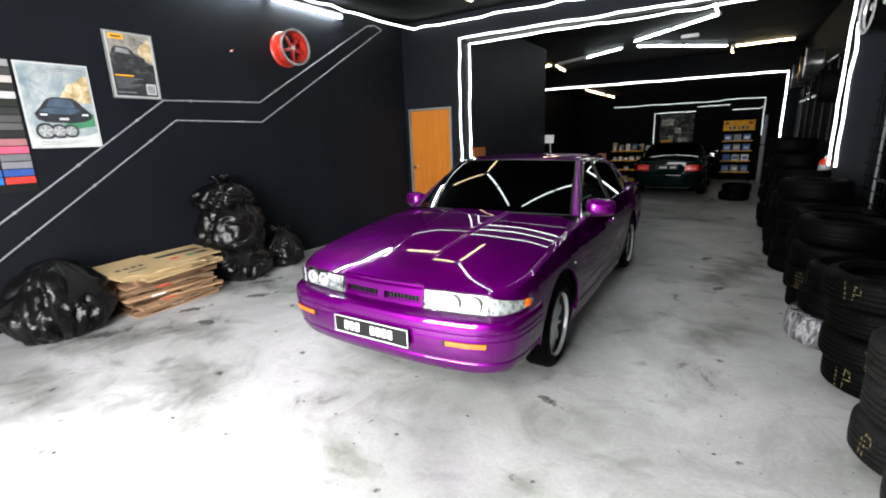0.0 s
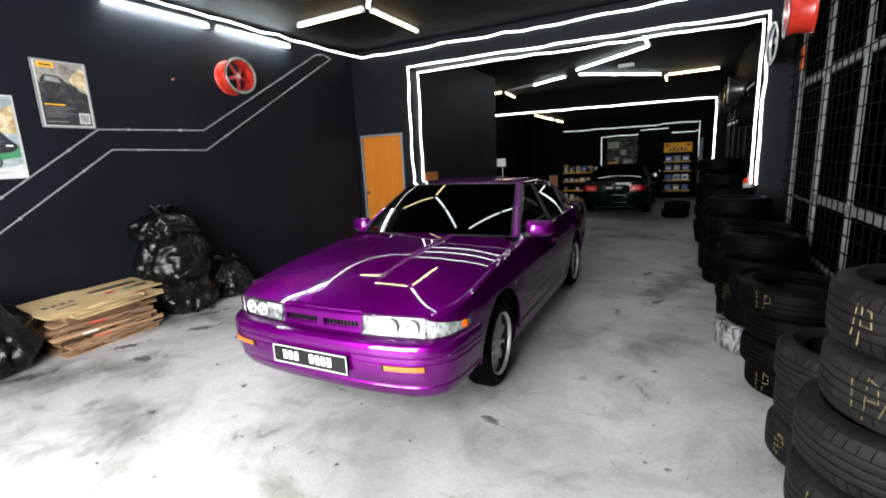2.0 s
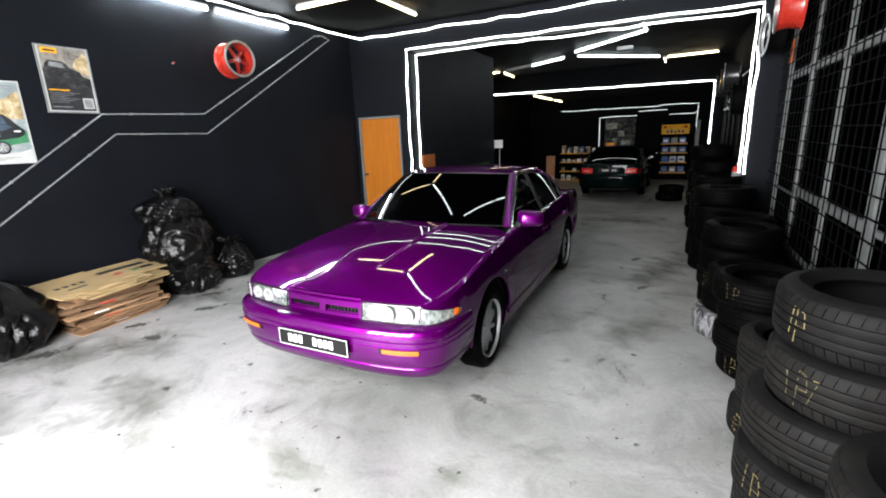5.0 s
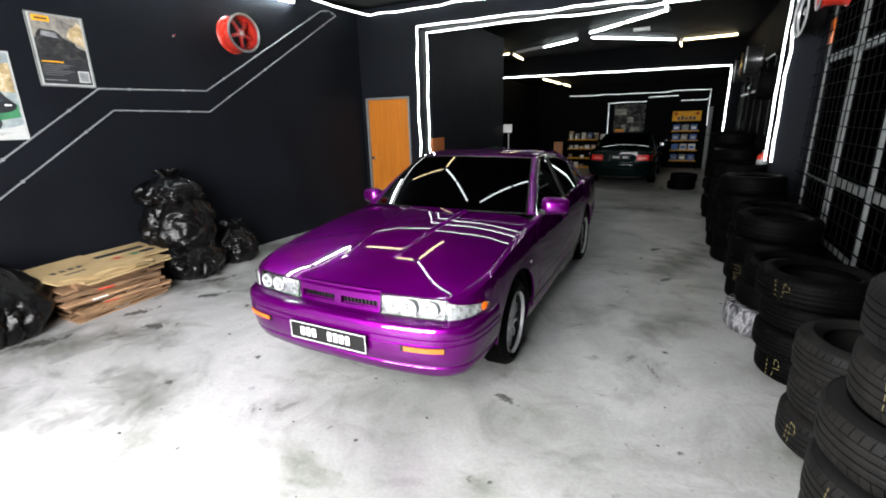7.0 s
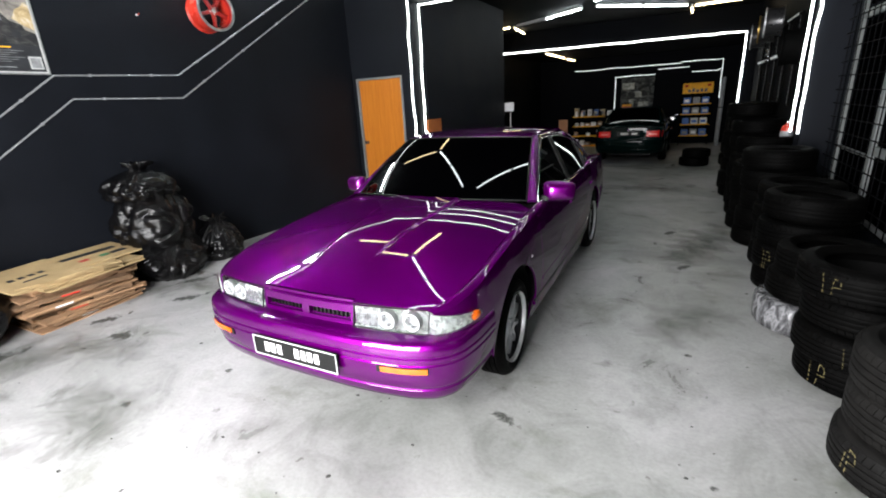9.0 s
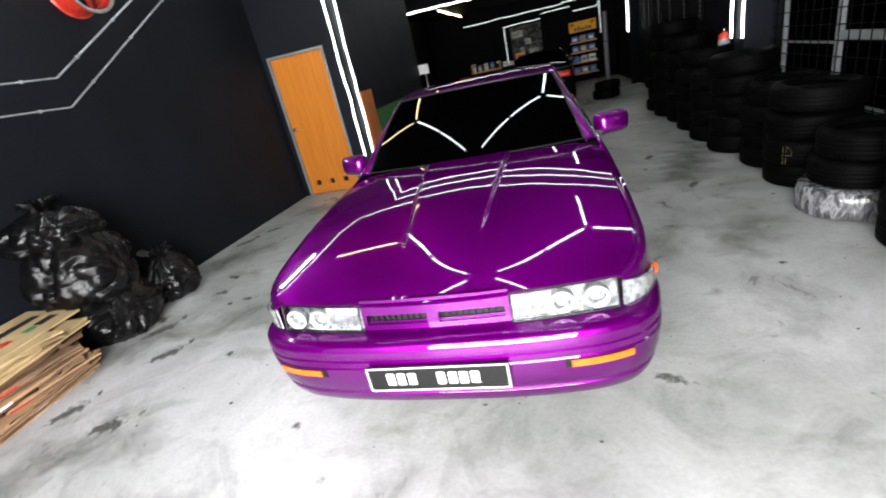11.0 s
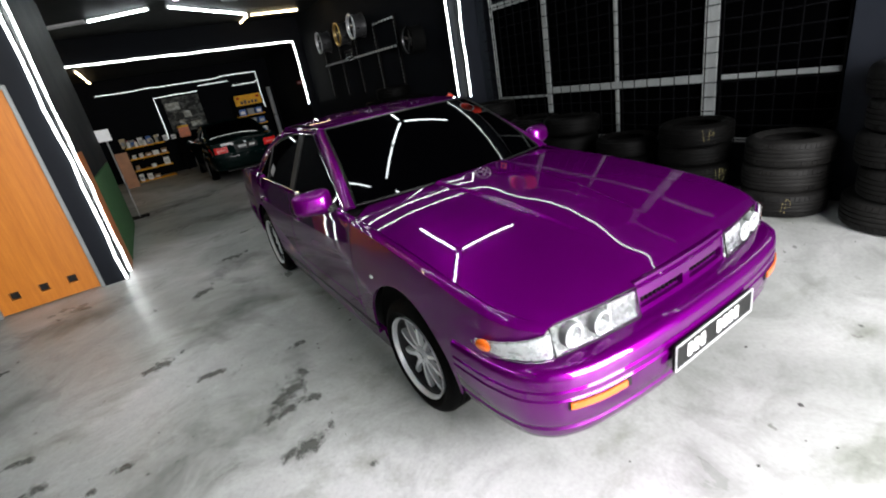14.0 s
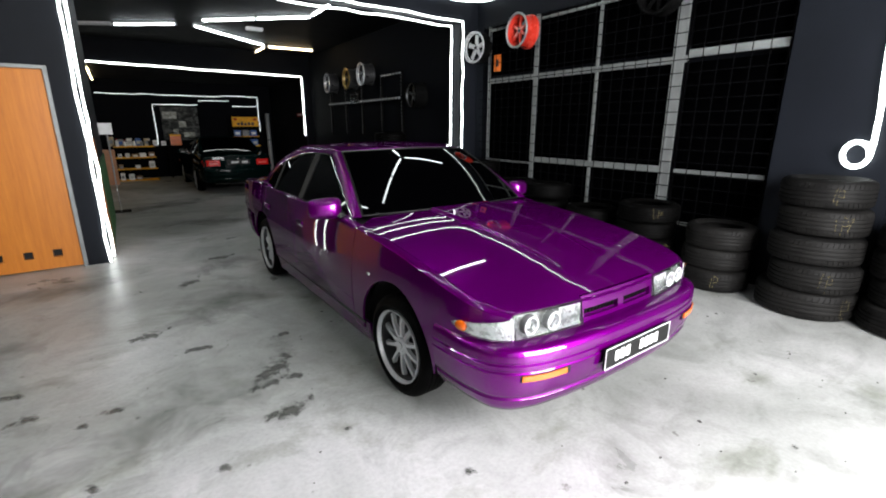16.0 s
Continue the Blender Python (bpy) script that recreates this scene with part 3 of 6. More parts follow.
pair((-2.05, 11.22), (-0.30, 9.60), TZ)
tube_light((-0.40, 9.5), (-0.43, 8.4), TZ)
tube_light((-0.16, 13.55), (1.02, 13.45), TZ, True)
tube_light((-0.2, 13.6), (-0.19, 14.6), TZ, True)
tube_light((-4.47, 13.28), (-4.60, 14.62), TZ, True)
for y in (14.98, 16.2, 17.8):
    tube_light((-4.05, y), (-4.03, y + 1.2), 2.895, True)
# two tubes high on the west wall
for y0, y1 in ((2.90, 4.12), (4.20, 5.44)):
    tube_light((0.05, y0 - 2.2), (0.05, y1 - 2.2), 3.38, False, True, LEFT)
sensor = thing("ceiling_box", "small white box on the black ceiling", "ceiling box", pose(-0.95, 11.5, CEIL_Z))
part("body", box(-0.17, -0.06, -0.07, 0.17, 0.06, 0.0, 0.012), BATTEN, sensor)
part("vent", box(-0.14, -0.05, -0.076, 0.14, 0.05, -0.071, 0.001), GREY, sensor)


# ---- wheels and tyres ----
def tyre_profile(r, w, bead):
    """Section of a tyre, radius and height, with four grooves in the tread."""
    h, t = w / 2, r
    out = [(bead, -h * 0.72), (bead + 0.012, -h * 0.82), (bead + (t - bead) * 0.45, -h * 1.0), (t - 0.040, -h * 0.97), (t - 0.022, -h * 0.90), (t - 0.010, -h * 0.79), (t - 0.004, -h * 0.68)]
    for c in (-0.48, -0.16, 0.16, 0.48):
        out += [(t, h * (c - 0.09)), (t, h * (c - 0.035)), (t - 0.006, h * (c - 0.028)), (t - 0.006, h * (c + 0.028)), (t, h * (c + 0.035)), (t, h * (c + 0.09))]
    out += [(t - 0.004, h * 0.68), (t - 0.010, h * 0.79), (t - 0.022, h * 0.90), (t - 0.040, h * 0.97), (bead + (t - bead) * 0.45, h * 1.0), (bead + 0.012, h * 0.82), (bead, h * 0.72)]
    out += [(bead + 0.012, h * 0.6), (t - 0.05, h * 0.78), (t - 0.025, 0.0), (t - 0.05, -h * 0.78), (bead + 0.012, -h * 0.6)]
    return out


def rim_barrel(r, w, axis_m):
    """The inside of a rim, deep behind its spokes."""
    bm = lathe([(r - 0.004, w / 2 - 0.03), (r - 0.02, 0.0), (r - 0.004, -w / 2 + 0.012), (r + 0.008, -w / 2), (r - 0.004, -w / 2), (r - 0.026, -0.0), (r - 0.016, w / 2 - 0.03)], 40)
    bmesh.ops.transform(bm, matrix=axis_m, verts=bm.verts)
    return bm


def wheel_rim(r, w, spokes, axis_m, thick=0.014):
    """Rim flange with slim spokes, its face towards +z, turned by axis_m."""
    bm = lathe([(r + 0.003, w / 2), (r + 0.005, w / 2 - 0.006), (r + 0.000, w / 2 - 0.020), (r - 0.009, w / 2 - 0.024), (r - 0.007, w / 2 - 0.012), (r - 0.004, w / 2 - 0.003)], 40)
    face = w / 2 - 0.03
    for k in range(spokes):
        a = 2 * math.pi * k / spokes
        own = bmesh.new()
        path = [(0.03, 0, face - 0.012), (0.075, 0, face - 0.004), (r * 0.62, 0, face - 0.004), (r - 0.012, 0, face - 0.016)]
        widths = (0.022, thick, thick * 0.85, thick * 1.25)
        rows = []
        for (x, _, z), hw in zip(path, widths):
            rows.append([own.verts.new(v) for v in ((x, -hw, z - 0.022), (x, -hw * 0.75, z), (x, hw * 0.75, z), (x, hw, z - 0.022))])
        for p, q in zip(rows, rows[1:]):
            for i in range(4):
                own.faces.new((p[i], p[(i + 1) % 4], q[(i + 1) % 4], q[i]))
        bmesh.ops.recalc_face_normals(own, faces=own.faces)
        joined(bm, own, Matrix.Rotation(a, 4, "Z"))
    disc(0.052, face - 0.03, face, 24, 0.006, bm=bm)
    bmesh.ops.transform(bm, matrix=axis_m, verts=bm.verts)
    return bm


def wheel_hub(w, axis_m):
    face = w / 2 - 0.03
    bm = disc(0.026, face, face + 0.010, 20, 0.004)
    for k in range(5):
        a = 2 * math.pi * k / 5
        disc(0.007, face - 0.004, face + 0.004, 8, 0.002, bm=bm, m=Matrix.Translation((0.039 * math.cos(a), 0.039 * math.sin(a), 0)))
    bmesh.ops.transform(bm, matrix=axis_m, verts=bm.verts)
    return bm


# ---- cars ----
# in a car's own space the nose is at y = 0, the tail at y = 4.69, and the wheels stand on z = 0
PLAN = curve1((0.08, 0.620), (0.17, 0.733), (0.22, 0.785), (0.30, 0.829), (0.42, 0.856), (0.62, 0.868), (1.0, 0.875), (1.6, 0.876), (2.4, 0.875), (3.2, 0.873), (3.8, 0.865), (4.3, 0.838), (4.74, 0.790))
SECT = curve1((0.15, 0.955), (0.30, 0.984), (0.45, 0.998), (0.58, 1.0), (0.70, 0.988), (0.80, 0.970), (0.90, 0.945), (0.98, 0.925))
SHOULDER = curve1((0.08, 0.698), (0.30, 0.750), (0.70, 0.821), (1.10, 0.868), (1.50, 0.899), (2.2, 0.915), (3.2, 0.930), (3.9, 0.938), (4.3, 0.920), (4.74, 0.880))
CROWN = curve1((0.1, 0.012), (0.5, 0.026), (1.0, 0.038), (1.5, 0.048))
AXLES, ARCH_R, WHEEL_R = (0.945, 3.615), 0.386, 0.300


def side_x(y, z):
    return PLAN(y) * SECT(z)


def glass_x(y, z):
    return 0.798 - 0.50 * (z - 0.93) - 0.10 * max(0, z - 1.15) ** 2 - 0.045 * max(0, (y - 3.1) / 0.9) ** 2


def rear_top(y):
    """Top of the rear side window, which falls in an arc to a point."""
    q = min(1.0, max(0.0, (y - 2.45) / 1.25))
    return 0.945 + 0.357 * (1 - q**2.4) ** 0.62


def hood_edge(y):
    return side_x(y, SHOULDER(y)) - 0.045


def hood_z(x, y):
    u = abs(x) / hood_edge(y)
    rise = min(max((y - 0.33) / 0.55, 0), 1)
    crease = 0.166 + 0.100 * (y - 0.35) / 1.15
    k = min(max((crease + 0.010 - abs(x)) / 0.020, 0), 1)
    lift = 0.015 * (3 * rise**2 - 2 * rise**3) * (3 * k**2 - 2 * k**3)
    nose = -0.010 * max(0, 1 - (y - 0.10) / 0.16) ** 2
    return SHOULDER(y) + 0.018 + CROWN(y) * (1 - u**2.2) + lift + nose


def front_y(x):
    return 0.095 + 0.075 * (abs(x) / 0.73) ** 2.2


def lower_edge(y, base):
    for c in AXLES:
        if abs(y - c) < ARCH_R:
            return max(base, 0.30 + math.sqrt(ARCH_R**2 - (y - c) ** 2))
    return base


def arch_steps(y0, y1, n):
    """Stations from y0 to y1, close together where a wheel arch is steep."""
    out = set(steps(y0, y1, n))
    for c in AXLES:
        for k in range(-14, 15):
            y = c + ARCH_R * math.sin(math.pi / 2 * k / 14) * 0.9995
            if y0 < y < y1:
                out.add(y)
    out = sorted(out)
    return [a for a, b in zip(out, out[1:] + [9]) if b - a > 1e-4]


def build_car(root, paint, rim_mat, tail_seen, trim, steer=False):
    mid = (0, 2.2, 0.5)

    def side_panel(name, y0, y1, base, top="hood", n=24, label=""):
        for s in (-1, 1):
            def fn(y, v, s=s):
                zl, zs = lower_edge(y, base(y)), SHOULDER(y)
                if v <= 0.8:
                    z = zl + (zs - zl) * v / 0.8
                    return (s * side_x(y, z), y, z)
                k = (v - 0.8) / 0.2
                inner = hood_edge(y) + 0.004 if top == "hood" else min(glass_x(y, 0.93), side_x(y, zs) - 0.004)
                rise = 0.018 if top == "hood" else max(0.006, 0.935 - zs)
                if top == "glass" and y < 1.64:
                    blend = max(0.0, (y - 1.462) / 0.178)
                    rise, inner = 0.018 + (rise - 0.018) * blend, (hood_edge(y) + 0.004) * (1 - blend) + inner * blend
                return (s * (side_x(y, zs) + (inner - side_x(y, zs)) * k), y, zs + rise * math.sin(k * math.pi / 2))
            part(name, patch(fn, arch_steps(y0, y1, n), steps(0, 0.8, 15) + [0.85, 0.9, 0.95, 1.0], 0.012, mid), paint, root, label)

    side_panel("front_fender", 0.17, 1.455, lambda y: 0.605 if y < 0.525 else 0.27)
    side_panel("front_door", 1.462, 2.598, lambda y: 0.332, "glass")
    side_panel("rear_door", 2.605, 3.54, lambda y: 0.332, "glass")
    side_panel("rear_fender", 3.547, 4.68, lambda y: 0.27 if y < 4.0 else 0.60)
    for s in (-1, 1):
        part("sill", patch(lambda y, z, s=s: (s * (side_x(y, z) - 0.012), y, z), steps(1.27, 3.24, 12), [0.185, 0.20, 0.25, 0.29, 0.318], 0.02, mid), paint, root)
        part("sill_trim", patch(lambda y, z, s=s: (s * (side_x(y, z) + 0.004), y, z), steps(1.30, 3.23, 12), [0.318, 0.322, 0.327, 0.331], 0.01, mid), BLACK_PLASTIC, root)
        part("side_moulding", patch(lambda y, z, s=s: (s * (side_x(y, z) + 0.003), y, z), steps(1.47, 3.21, 14), [0.417, 0.422, 0.430, 0.435], 0.008, mid), paint, root)

    def hood(u, v):
        y0, y1 = front_y(0.69 * u) + 0.012, 1.428 + 0.148 * u * u - 0.9 * max(0, abs(u) - 0.86)
        y = y0 + (y1 - y0) * v
        x = u * hood_edge(y)
        return (x, y, hood_z(x, y))

    fan = steps(0, 0.17, 8)[:-1] + steps(0.17, 0.47, 44) + steps(0.47, 1, 22)[1:]
    part("hood", patch(hood, [-u for u in fan[:0:-1]] + fan, [k**1.2 for k in steps(0, 1, 50)], 0.015, (0, 0.8, 0.4)), paint, root, sharp=50)
    part("cowl", patch(lambda u, v: (u * 0.80, 1.36 + 0.15 * u * u + 0.14 * v, 0.915 - 0.02 * u * u + 0.012 * v), steps(-1, 1, 20), steps(0, 1, 4), 0.01, (0, 1.2, 0)), BLACK_PLASTIC, root)

    # glasshouse
    def screen(u, v):
        return (u * (0.735 - 0.150 * v), 1.44 + 0.15 * u * u + v * (0.66 - 0.03 * u * u), 0.955 - 0.02 * u * u + 0.393 * v + 0.11 * v * (1 - v))

    part("windshield", patch(screen, steps(-0.965, 0.965, 40), steps(0.02, 0.975, 24), 0.006, (0, 2.2, 0.6)), TINT, root)
    bm = bmesh.new()
    ring = [screen(u, 0.01) for u in steps(-0.98, 0.98, 20)] + [screen(0.98, v) for v in steps(0.05, 0.95, 12)] + [screen(u, 0.985) for u in steps(0.98, -0.98, 20)] + [screen(-0.98, v) for v in steps(0.95, 0.05, 12)]
    sweep([(x, y, z + 0.002) for x, y, z in ring], 0.006, 6, bm, True)
    part("windshield_seal", bm, trim, root, "dark trim strip round the windshield")

    def roof(u, v):
        return (u * 0.580, (2.108 + 0.115 * u * u) * (1 - v) + (3.11 - 0.04 * u * u) * v, 1.352 - 0.02 * abs(u) ** 2.4 + 0.026 * math.sin(math.pi * min(1, v * 0.95)))

    part("roof", patch(roof, steps(-1, 1, 40), steps(0, 1, 24), 0.012, (0, 2.8, 0.6)), paint, root, sharp=50)

    def back_glass(u, v):
        return (u * (0.580 + 0.085 * v), 3.12 - 0.04 * u * u + 0.90 * v, 1.352 - 0.02 * u * u - 0.370 * v + 0.20 * v * (1 - v))

    part("rear_window", patch(back_glass, steps(-0.95, 0.95, 24), steps(0.02, 0.97, 14), 0.006, (0, 3, 0.6)), TINT, root)

    def trunk(u, v):
        y = (4.00 - 0.05 * u * u) + v * 0.715
        x = u * hood_edge(min(y, 4.68))
        return (x, y, SHOULDER(y) + 0.018 + 0.024 * (1 - u * u) - 0.012 * max(0, v - 0.8) * 5 * max(0, v - 0.8))

    part("trunk_lid", patch(trunk, steps(-1, 1, 30), steps(0, 1, 14), 0.014, (0, 4.3, 0.4)), paint, root)

    for s in (-1, 1):
        a_in, a_out = (lambda v, s=s: np.array(screen(s * 0.985, v))), (lambda v, s=s: np.array((s * glass_x(1.6 + 0.76 * v, 0.937 + 0.365 * v), 1.585 + 0.755 * v, 0.937 + 0.365 * v)))
        part("a_pillar", patch(lambda v, k: a_in(v) * (1 - k) + a_out(v) * k + np.array((s * 0.012, -0.01, 0.012)) * 4 * k * (1 - k), steps(0, 1, 18), steps(0, 1, 7), 0.014, mid), paint, root)
        part("roof_rail", patch(lambda y, k: (s * (0.582 * (1 - k) + glass_x(y, rear_top(y)) * k + 0.02 * k * (1 - k)), y, 1.336 * (1 - k) + rear_top(y) * k + 0.03 * k * (1 - k)), steps(2.26, 3.10, 14), steps(0, 1, 6), 0.014, mid), paint, root)
        c_in, c_out = (lambda v, s=s: np.array(back_glass(s * 0.97, 1 - v))), (lambda v, s=s: np.array((s * (glass_x(3.695 - 0.60 * v**1.4, rear_top(3.695 - 0.60 * v**1.4)) + 0.003), 3.695 - 0.60 * v**1.4, rear_top(3.695 - 0.60 * v**1.4))))
        part("c_pillar", patch(lambda v, k: c_in(v) * (1 - k) + c_out(v) * k + np.array((s * 0.03, 0, 0.02)) * 4 * k * (1 - k) * (1 - 0.5 * v), steps(0, 1, 16), steps(0, 1, 9), 0.014, mid), paint, root)
        part("quarter_panel", patch(lambda y, k: (s * (glass_x(3.62, 0.94) * (1 - k) + k * (hood_edge(y) + 0.004) + 0.0), y, 0.942 + 0.012 * math.sin(math.pi * k)), steps(3.62, 4.05, 6), steps(0, 1, 5), 0.01, (0, 3.8, 0.4)), paint, root)

        def front_top(y):
            return min(1.302, 0.937 + 0.365 * (y - 1.585) / 0.755)


        fy = steps(1.66, 2.555, 24)
        part("front_side_window", patch(lambda y, k: (s * glass_x(y, 0.937 + (front_top(y) - 0.937) * k), y, 0.937 + (front_top(y) - 0.937) * k), fy, steps(0.0, 1, 10), 0.005, mid, -0.004), TINT, root)
        part("mirror_corner", patch(lambda y, k: (s * glass_x(y, 0.937 + (front_top(y) - 0.937) * k), y, 0.937 + (front_top(y) - 0.937) * k), steps(1.592, 1.658, 4), steps(0, 1, 4), 0.006, mid, 0.001), BLACK_PLASTIC, root)
        part("rear_side_window", patch(lambda y, k: (s * glass_x(y, 0.940 + (rear_top(y) - 0.940) * k), y, 0.940 + (rear_top(y) - 0.940) * k), steps(2.655, 3.69, 28), steps(0.0, 1, 10), 0.005, mid, -0.004), TINT, root)
        part("b_pillar", patch(lambda y, z: (s * (glass_x(y, z) + 0.002), y, z), steps(2.557, 2.653, 4), steps(0.935, 1.300, 8), 0.012, mid), BLACK_PLASTIC, root)
        bm = bmesh.new()
        sweep([(s * (glass_x(y, 0.937) + 0.006), y, 0.937) for y in steps(1.6, 3.63, 20)], 0.006, 6, bm)
        part("belt_trim", bm, CHROME, root, "bright strip below the side windows")
        top_line = [(s * (glass_x(y, front_top(y)) + 0.003), y, front_top(y)) for y in steps(1.60, 2.60, 16)] + [(s * (glass_x(y, rear_top(y)) + 0.003), y, rear_top(y)) for y in steps(2.64, 3.69, 24)]
        part("window_trim", sweep(top_line, 0.005, 6), CHROME, root, "bright strip over the side windows")
        part("quarter_divider", patch(lambda y, z: (s * (glass_x(y, z) + 0.001), y, z), steps(3.33, 3.36, 3), steps(0.942, 1.19, 6), 0.008, mid), BLACK_PLASTIC, root)
        # mirror
        bm = bmesh.new()
        own = bmesh.new()
        bmesh.ops.create_uvsphere(own, u_segments=28, v_segments=16, radius=1)
        for v in own.verts:
            q = [math.copysign(abs(c) ** e, c) for c, e in zip(v.co, (0.45, 0.85, 0.45))]
            taper = 1.0 if q[1] > 0 else 1 + 0.26 * q[1]
            v.co = Vector((0.112 * q[0] * taper, 0.062 * q[1] + 0.012 * q[0] * s, 0.076 * q[2] * taper * (0.95 - 0.08 * q[0] * s)))
        joined(bm, own, pose(s * 0.902, 1.775, 0.980, 0, 0, s * 8))
        mirror = part("door_mirror", bm, paint, root, sharp=60)
        part("mirror_glass", box(s * 0.902 - 0.082, 1.836, 0.933, s * 0.902 + 0.082, 1.844, 1.026, 0.003), TINT if tail_seen else CHROME, mirror)
        part("mirror_foot", box(s * 0.81 - 0.035, 1.69, 0.92, s * 0.81 + 0.035, 1.78, 0.955, 0.012), BLACK_PLASTIC, mirror)
        # handles
        for y in (2.475, 3.435):
            x = side_x(y, 0.765)
            h = part("door_handle", box(s * x - 0.016, y - 0.075, 0.752, s * x + 0.016, y + 0.075, 0.780, 0.009), paint, root)
            part("handle_recess", box(s * x - 0.006, y - 0.085, 0.732, s * x + 0.003, y + 0.06, 0.751, 0.004), CHROME, h)
        # repeater lens; the light strip's white reflection is put into its colour
        part("side_marker", box(s * side_x(1.22, 0.67) - 0.008, 1.205, 0.662, s * side_x(1.22, 0.67) + 0.004, 1.235, 0.676, 0.003), REFLECTOR, root)

    # nose between the lamps
    def nose(x, z, back=0.0):
        return (x, front_y(x) + 0.10 * (z - 0.61) + 0.010 + back, z)

    for x0, x1, z0, z1 in ((-0.302, 0.302, 0.676, 0.742), (-0.302, 0.302, 0.600, 0.633), (-0.024, 0.024, 0.633, 0.676), (-0.302, -0.284, 0.633, 0.676), (0.284, 0.302, 0.633, 0.676)):
        part("nose_panel", patch(lambda x, z: nose(x, z), steps(x0, x1, 16 if x1 - x0 > 0.3 else 3), steps(z0, z1, 4), 0.03, (0, 1, 0.65)), paint, root)
    for s in (-1, 1):
        grill = part("grille", patch(lambda x, z: nose(x, z, 0.035), steps(0.018 * s, 0.292 * s, 10), steps(0.628, 0.682, 3), 0.006, (0, 1, 0.65)), BLACK_PLASTIC, root)
        for k in range(10):
            x = s * (0.036 + 0.026 * k)
            part("grille_bar", box(x - 0.002, front_y(x) + 0.034, 0.630, x + 0.002, front_y(x) + 0.047, 0.679, 0.001), BLACK_PLASTIC, grill)
        for z0, z1 in ((0.630, 0.638), (0.671, 0.679)):
            part("grille_lip", patch(lambda x, z: nose(x, z, 0.022), steps(0.02 * s, 0.288 * s, 8), steps(z0, z1, 2), 0.012, (0, 1, 0.65)), paint, grill)

        # headlight
        def lamp_face(x, z, back=0.0):
            return (x, front_y(x) + 0.20 * (z - 0.62) + back - 0.004, z)

        xs = steps(0.308 * s, 0.695 * s, 16)
        top = lambda x: 0.728 - 0.006 * (abs(x) - 0.3)
        head = part("headlight", patch(lambda x, k: lamp_face(x, 0.616 + (top(x) - 0.616) * k), xs, steps(0, 1, 8), 0.006, (0, 1, 0.65)), LENS, root, "clear headlight cover")
        part("reflector", patch(lambda x, k: lamp_face(x, 0.618 + (top(x) - 0.620) * k, 0.012 + 0.045 * math.sin(math.pi * k) ** 0.5), xs, steps(0, 1, 12), 0.005, (0, 1, 0.65)), REFLECTOR, head)
        for x in (0.495, 0.618):
            y = front_y(x) + 0.022
            bm = lathe([(0.036, -0.012), (0.041, -0.012), (0.041, 0.03), (0.036, 0.03), (0.034, 0.0)], 28)
            bmesh.ops.transform(bm, matrix=pose(s * x, y, 0.671, 90), verts=bm.verts)
            part("lamp_ring", bm, REFLECTOR, head)
            bm = lathe([(0.041, -0.004), (0.0455, -0.004), (0.0455, 0.03), (0.041, 0.03)], 28)
            bmesh.ops.transform(bm, matrix=pose(s * x, y, 0.671, 90), verts=bm.verts)
            part("lamp_bezel", bm, ALU, head)
            own = bmesh.new()
            bmesh.ops.create_uvsphere(own, u_segments=20, v_segments=10, radius=0.032)
            bmesh.ops.transform(own, matrix=pose(s * x, y + 0.006, 0.671) @ Matrix.Diagonal((1, 0.5, 1, 1)), verts=own.verts)
            part("projector", own, REFLECTOR, head)
        for k in range(11):
            x = 0.322 + 0.0118 * k
            part("flute", box(s * x - 0.0022, front_y(x) + 0.010, 0.626, s * x + 0.0022, front_y(x) + 0.034, 0.718, 0.001), REFLECTOR, head)
        part("lamp_divider", box(s * 0.452 - 0.003, front_y(0.452) + 0.006, 0.622, s * 0.452 + 0.003, front_y(0.452) + 0.04, 0.722, 0.002), REFLECTOR, head)
        bm = bmesh.new()
        sweep([lamp_face(x, 0.614) for x in xs] + [lamp_face(x, top(x) + 0.002) for x in xs[::-1]], 0.003, 6, bm, True)
        part("lamp_seal", bm, BLACK_PLASTIC, head)
        # wrap-round corner lamp
        wrap = curve1((0, 0.700, 0.156), (0.3, 0.768, 0.200), (0.6, 0.822, 0.278), (1.0, 0.853, 0.400))

        def corner(q, k, back=0.0):
            x, y = wrap(q)
            z0, z1 = 0.617 + 0.033 * q**2.0, 0.726 - 0.058 * q
            return (s * (x - back * 0.8), y + back * 0.3, z0 + (z1 - z0) * k)

        lamp = part("corner_lamp", patch(lambda q, k: corner(q, k), steps(0.03, 1, 14), steps(0, 1, 6), 0.004, (0, 1, 0.65), 0.014), LENS, root, "clear corner lamp with an amber bulb")
        part("reflector", patch(lambda q, k: corner(q, k, 0.0), steps(0.04, 0.97, 12), steps(0.04, 0.96, 6), 0.004, (0, 1, 0.65), 0.005), REFLECTOR, lamp)
        bulb = bmesh.new()
        bmesh.ops.create_uvsphere(bulb, u_segments=20, v_segments=12, radius=1)
        bx, by, bz = corner(0.84, 0.5, -0.012)
        bmesh.ops.transform(bulb, matrix=pose(bx, by, bz, 0, 0, -s * 16) @ Matrix.Diagonal((0.014, 0.034, 0.025, 1)), verts=bulb.verts)
        part("amber_bulb", bulb, AMBER, lamp, "round amber bulb at the tip of the lamp", sharp=80)

    # bumpers
    BUMP = curve1((0.0, 0.0, 0.0), (0.30, 0.30, 0.006), (0.50, 0.50, 0.024), (0.66, 0.66, 0.056), (0.77, 0.762, 0.105), (0.87, 0.830, 0.182), (1.0, 0.865, 0.305), (1.15, 0.877, 0.450), (1.28, 0.880, 0.590))

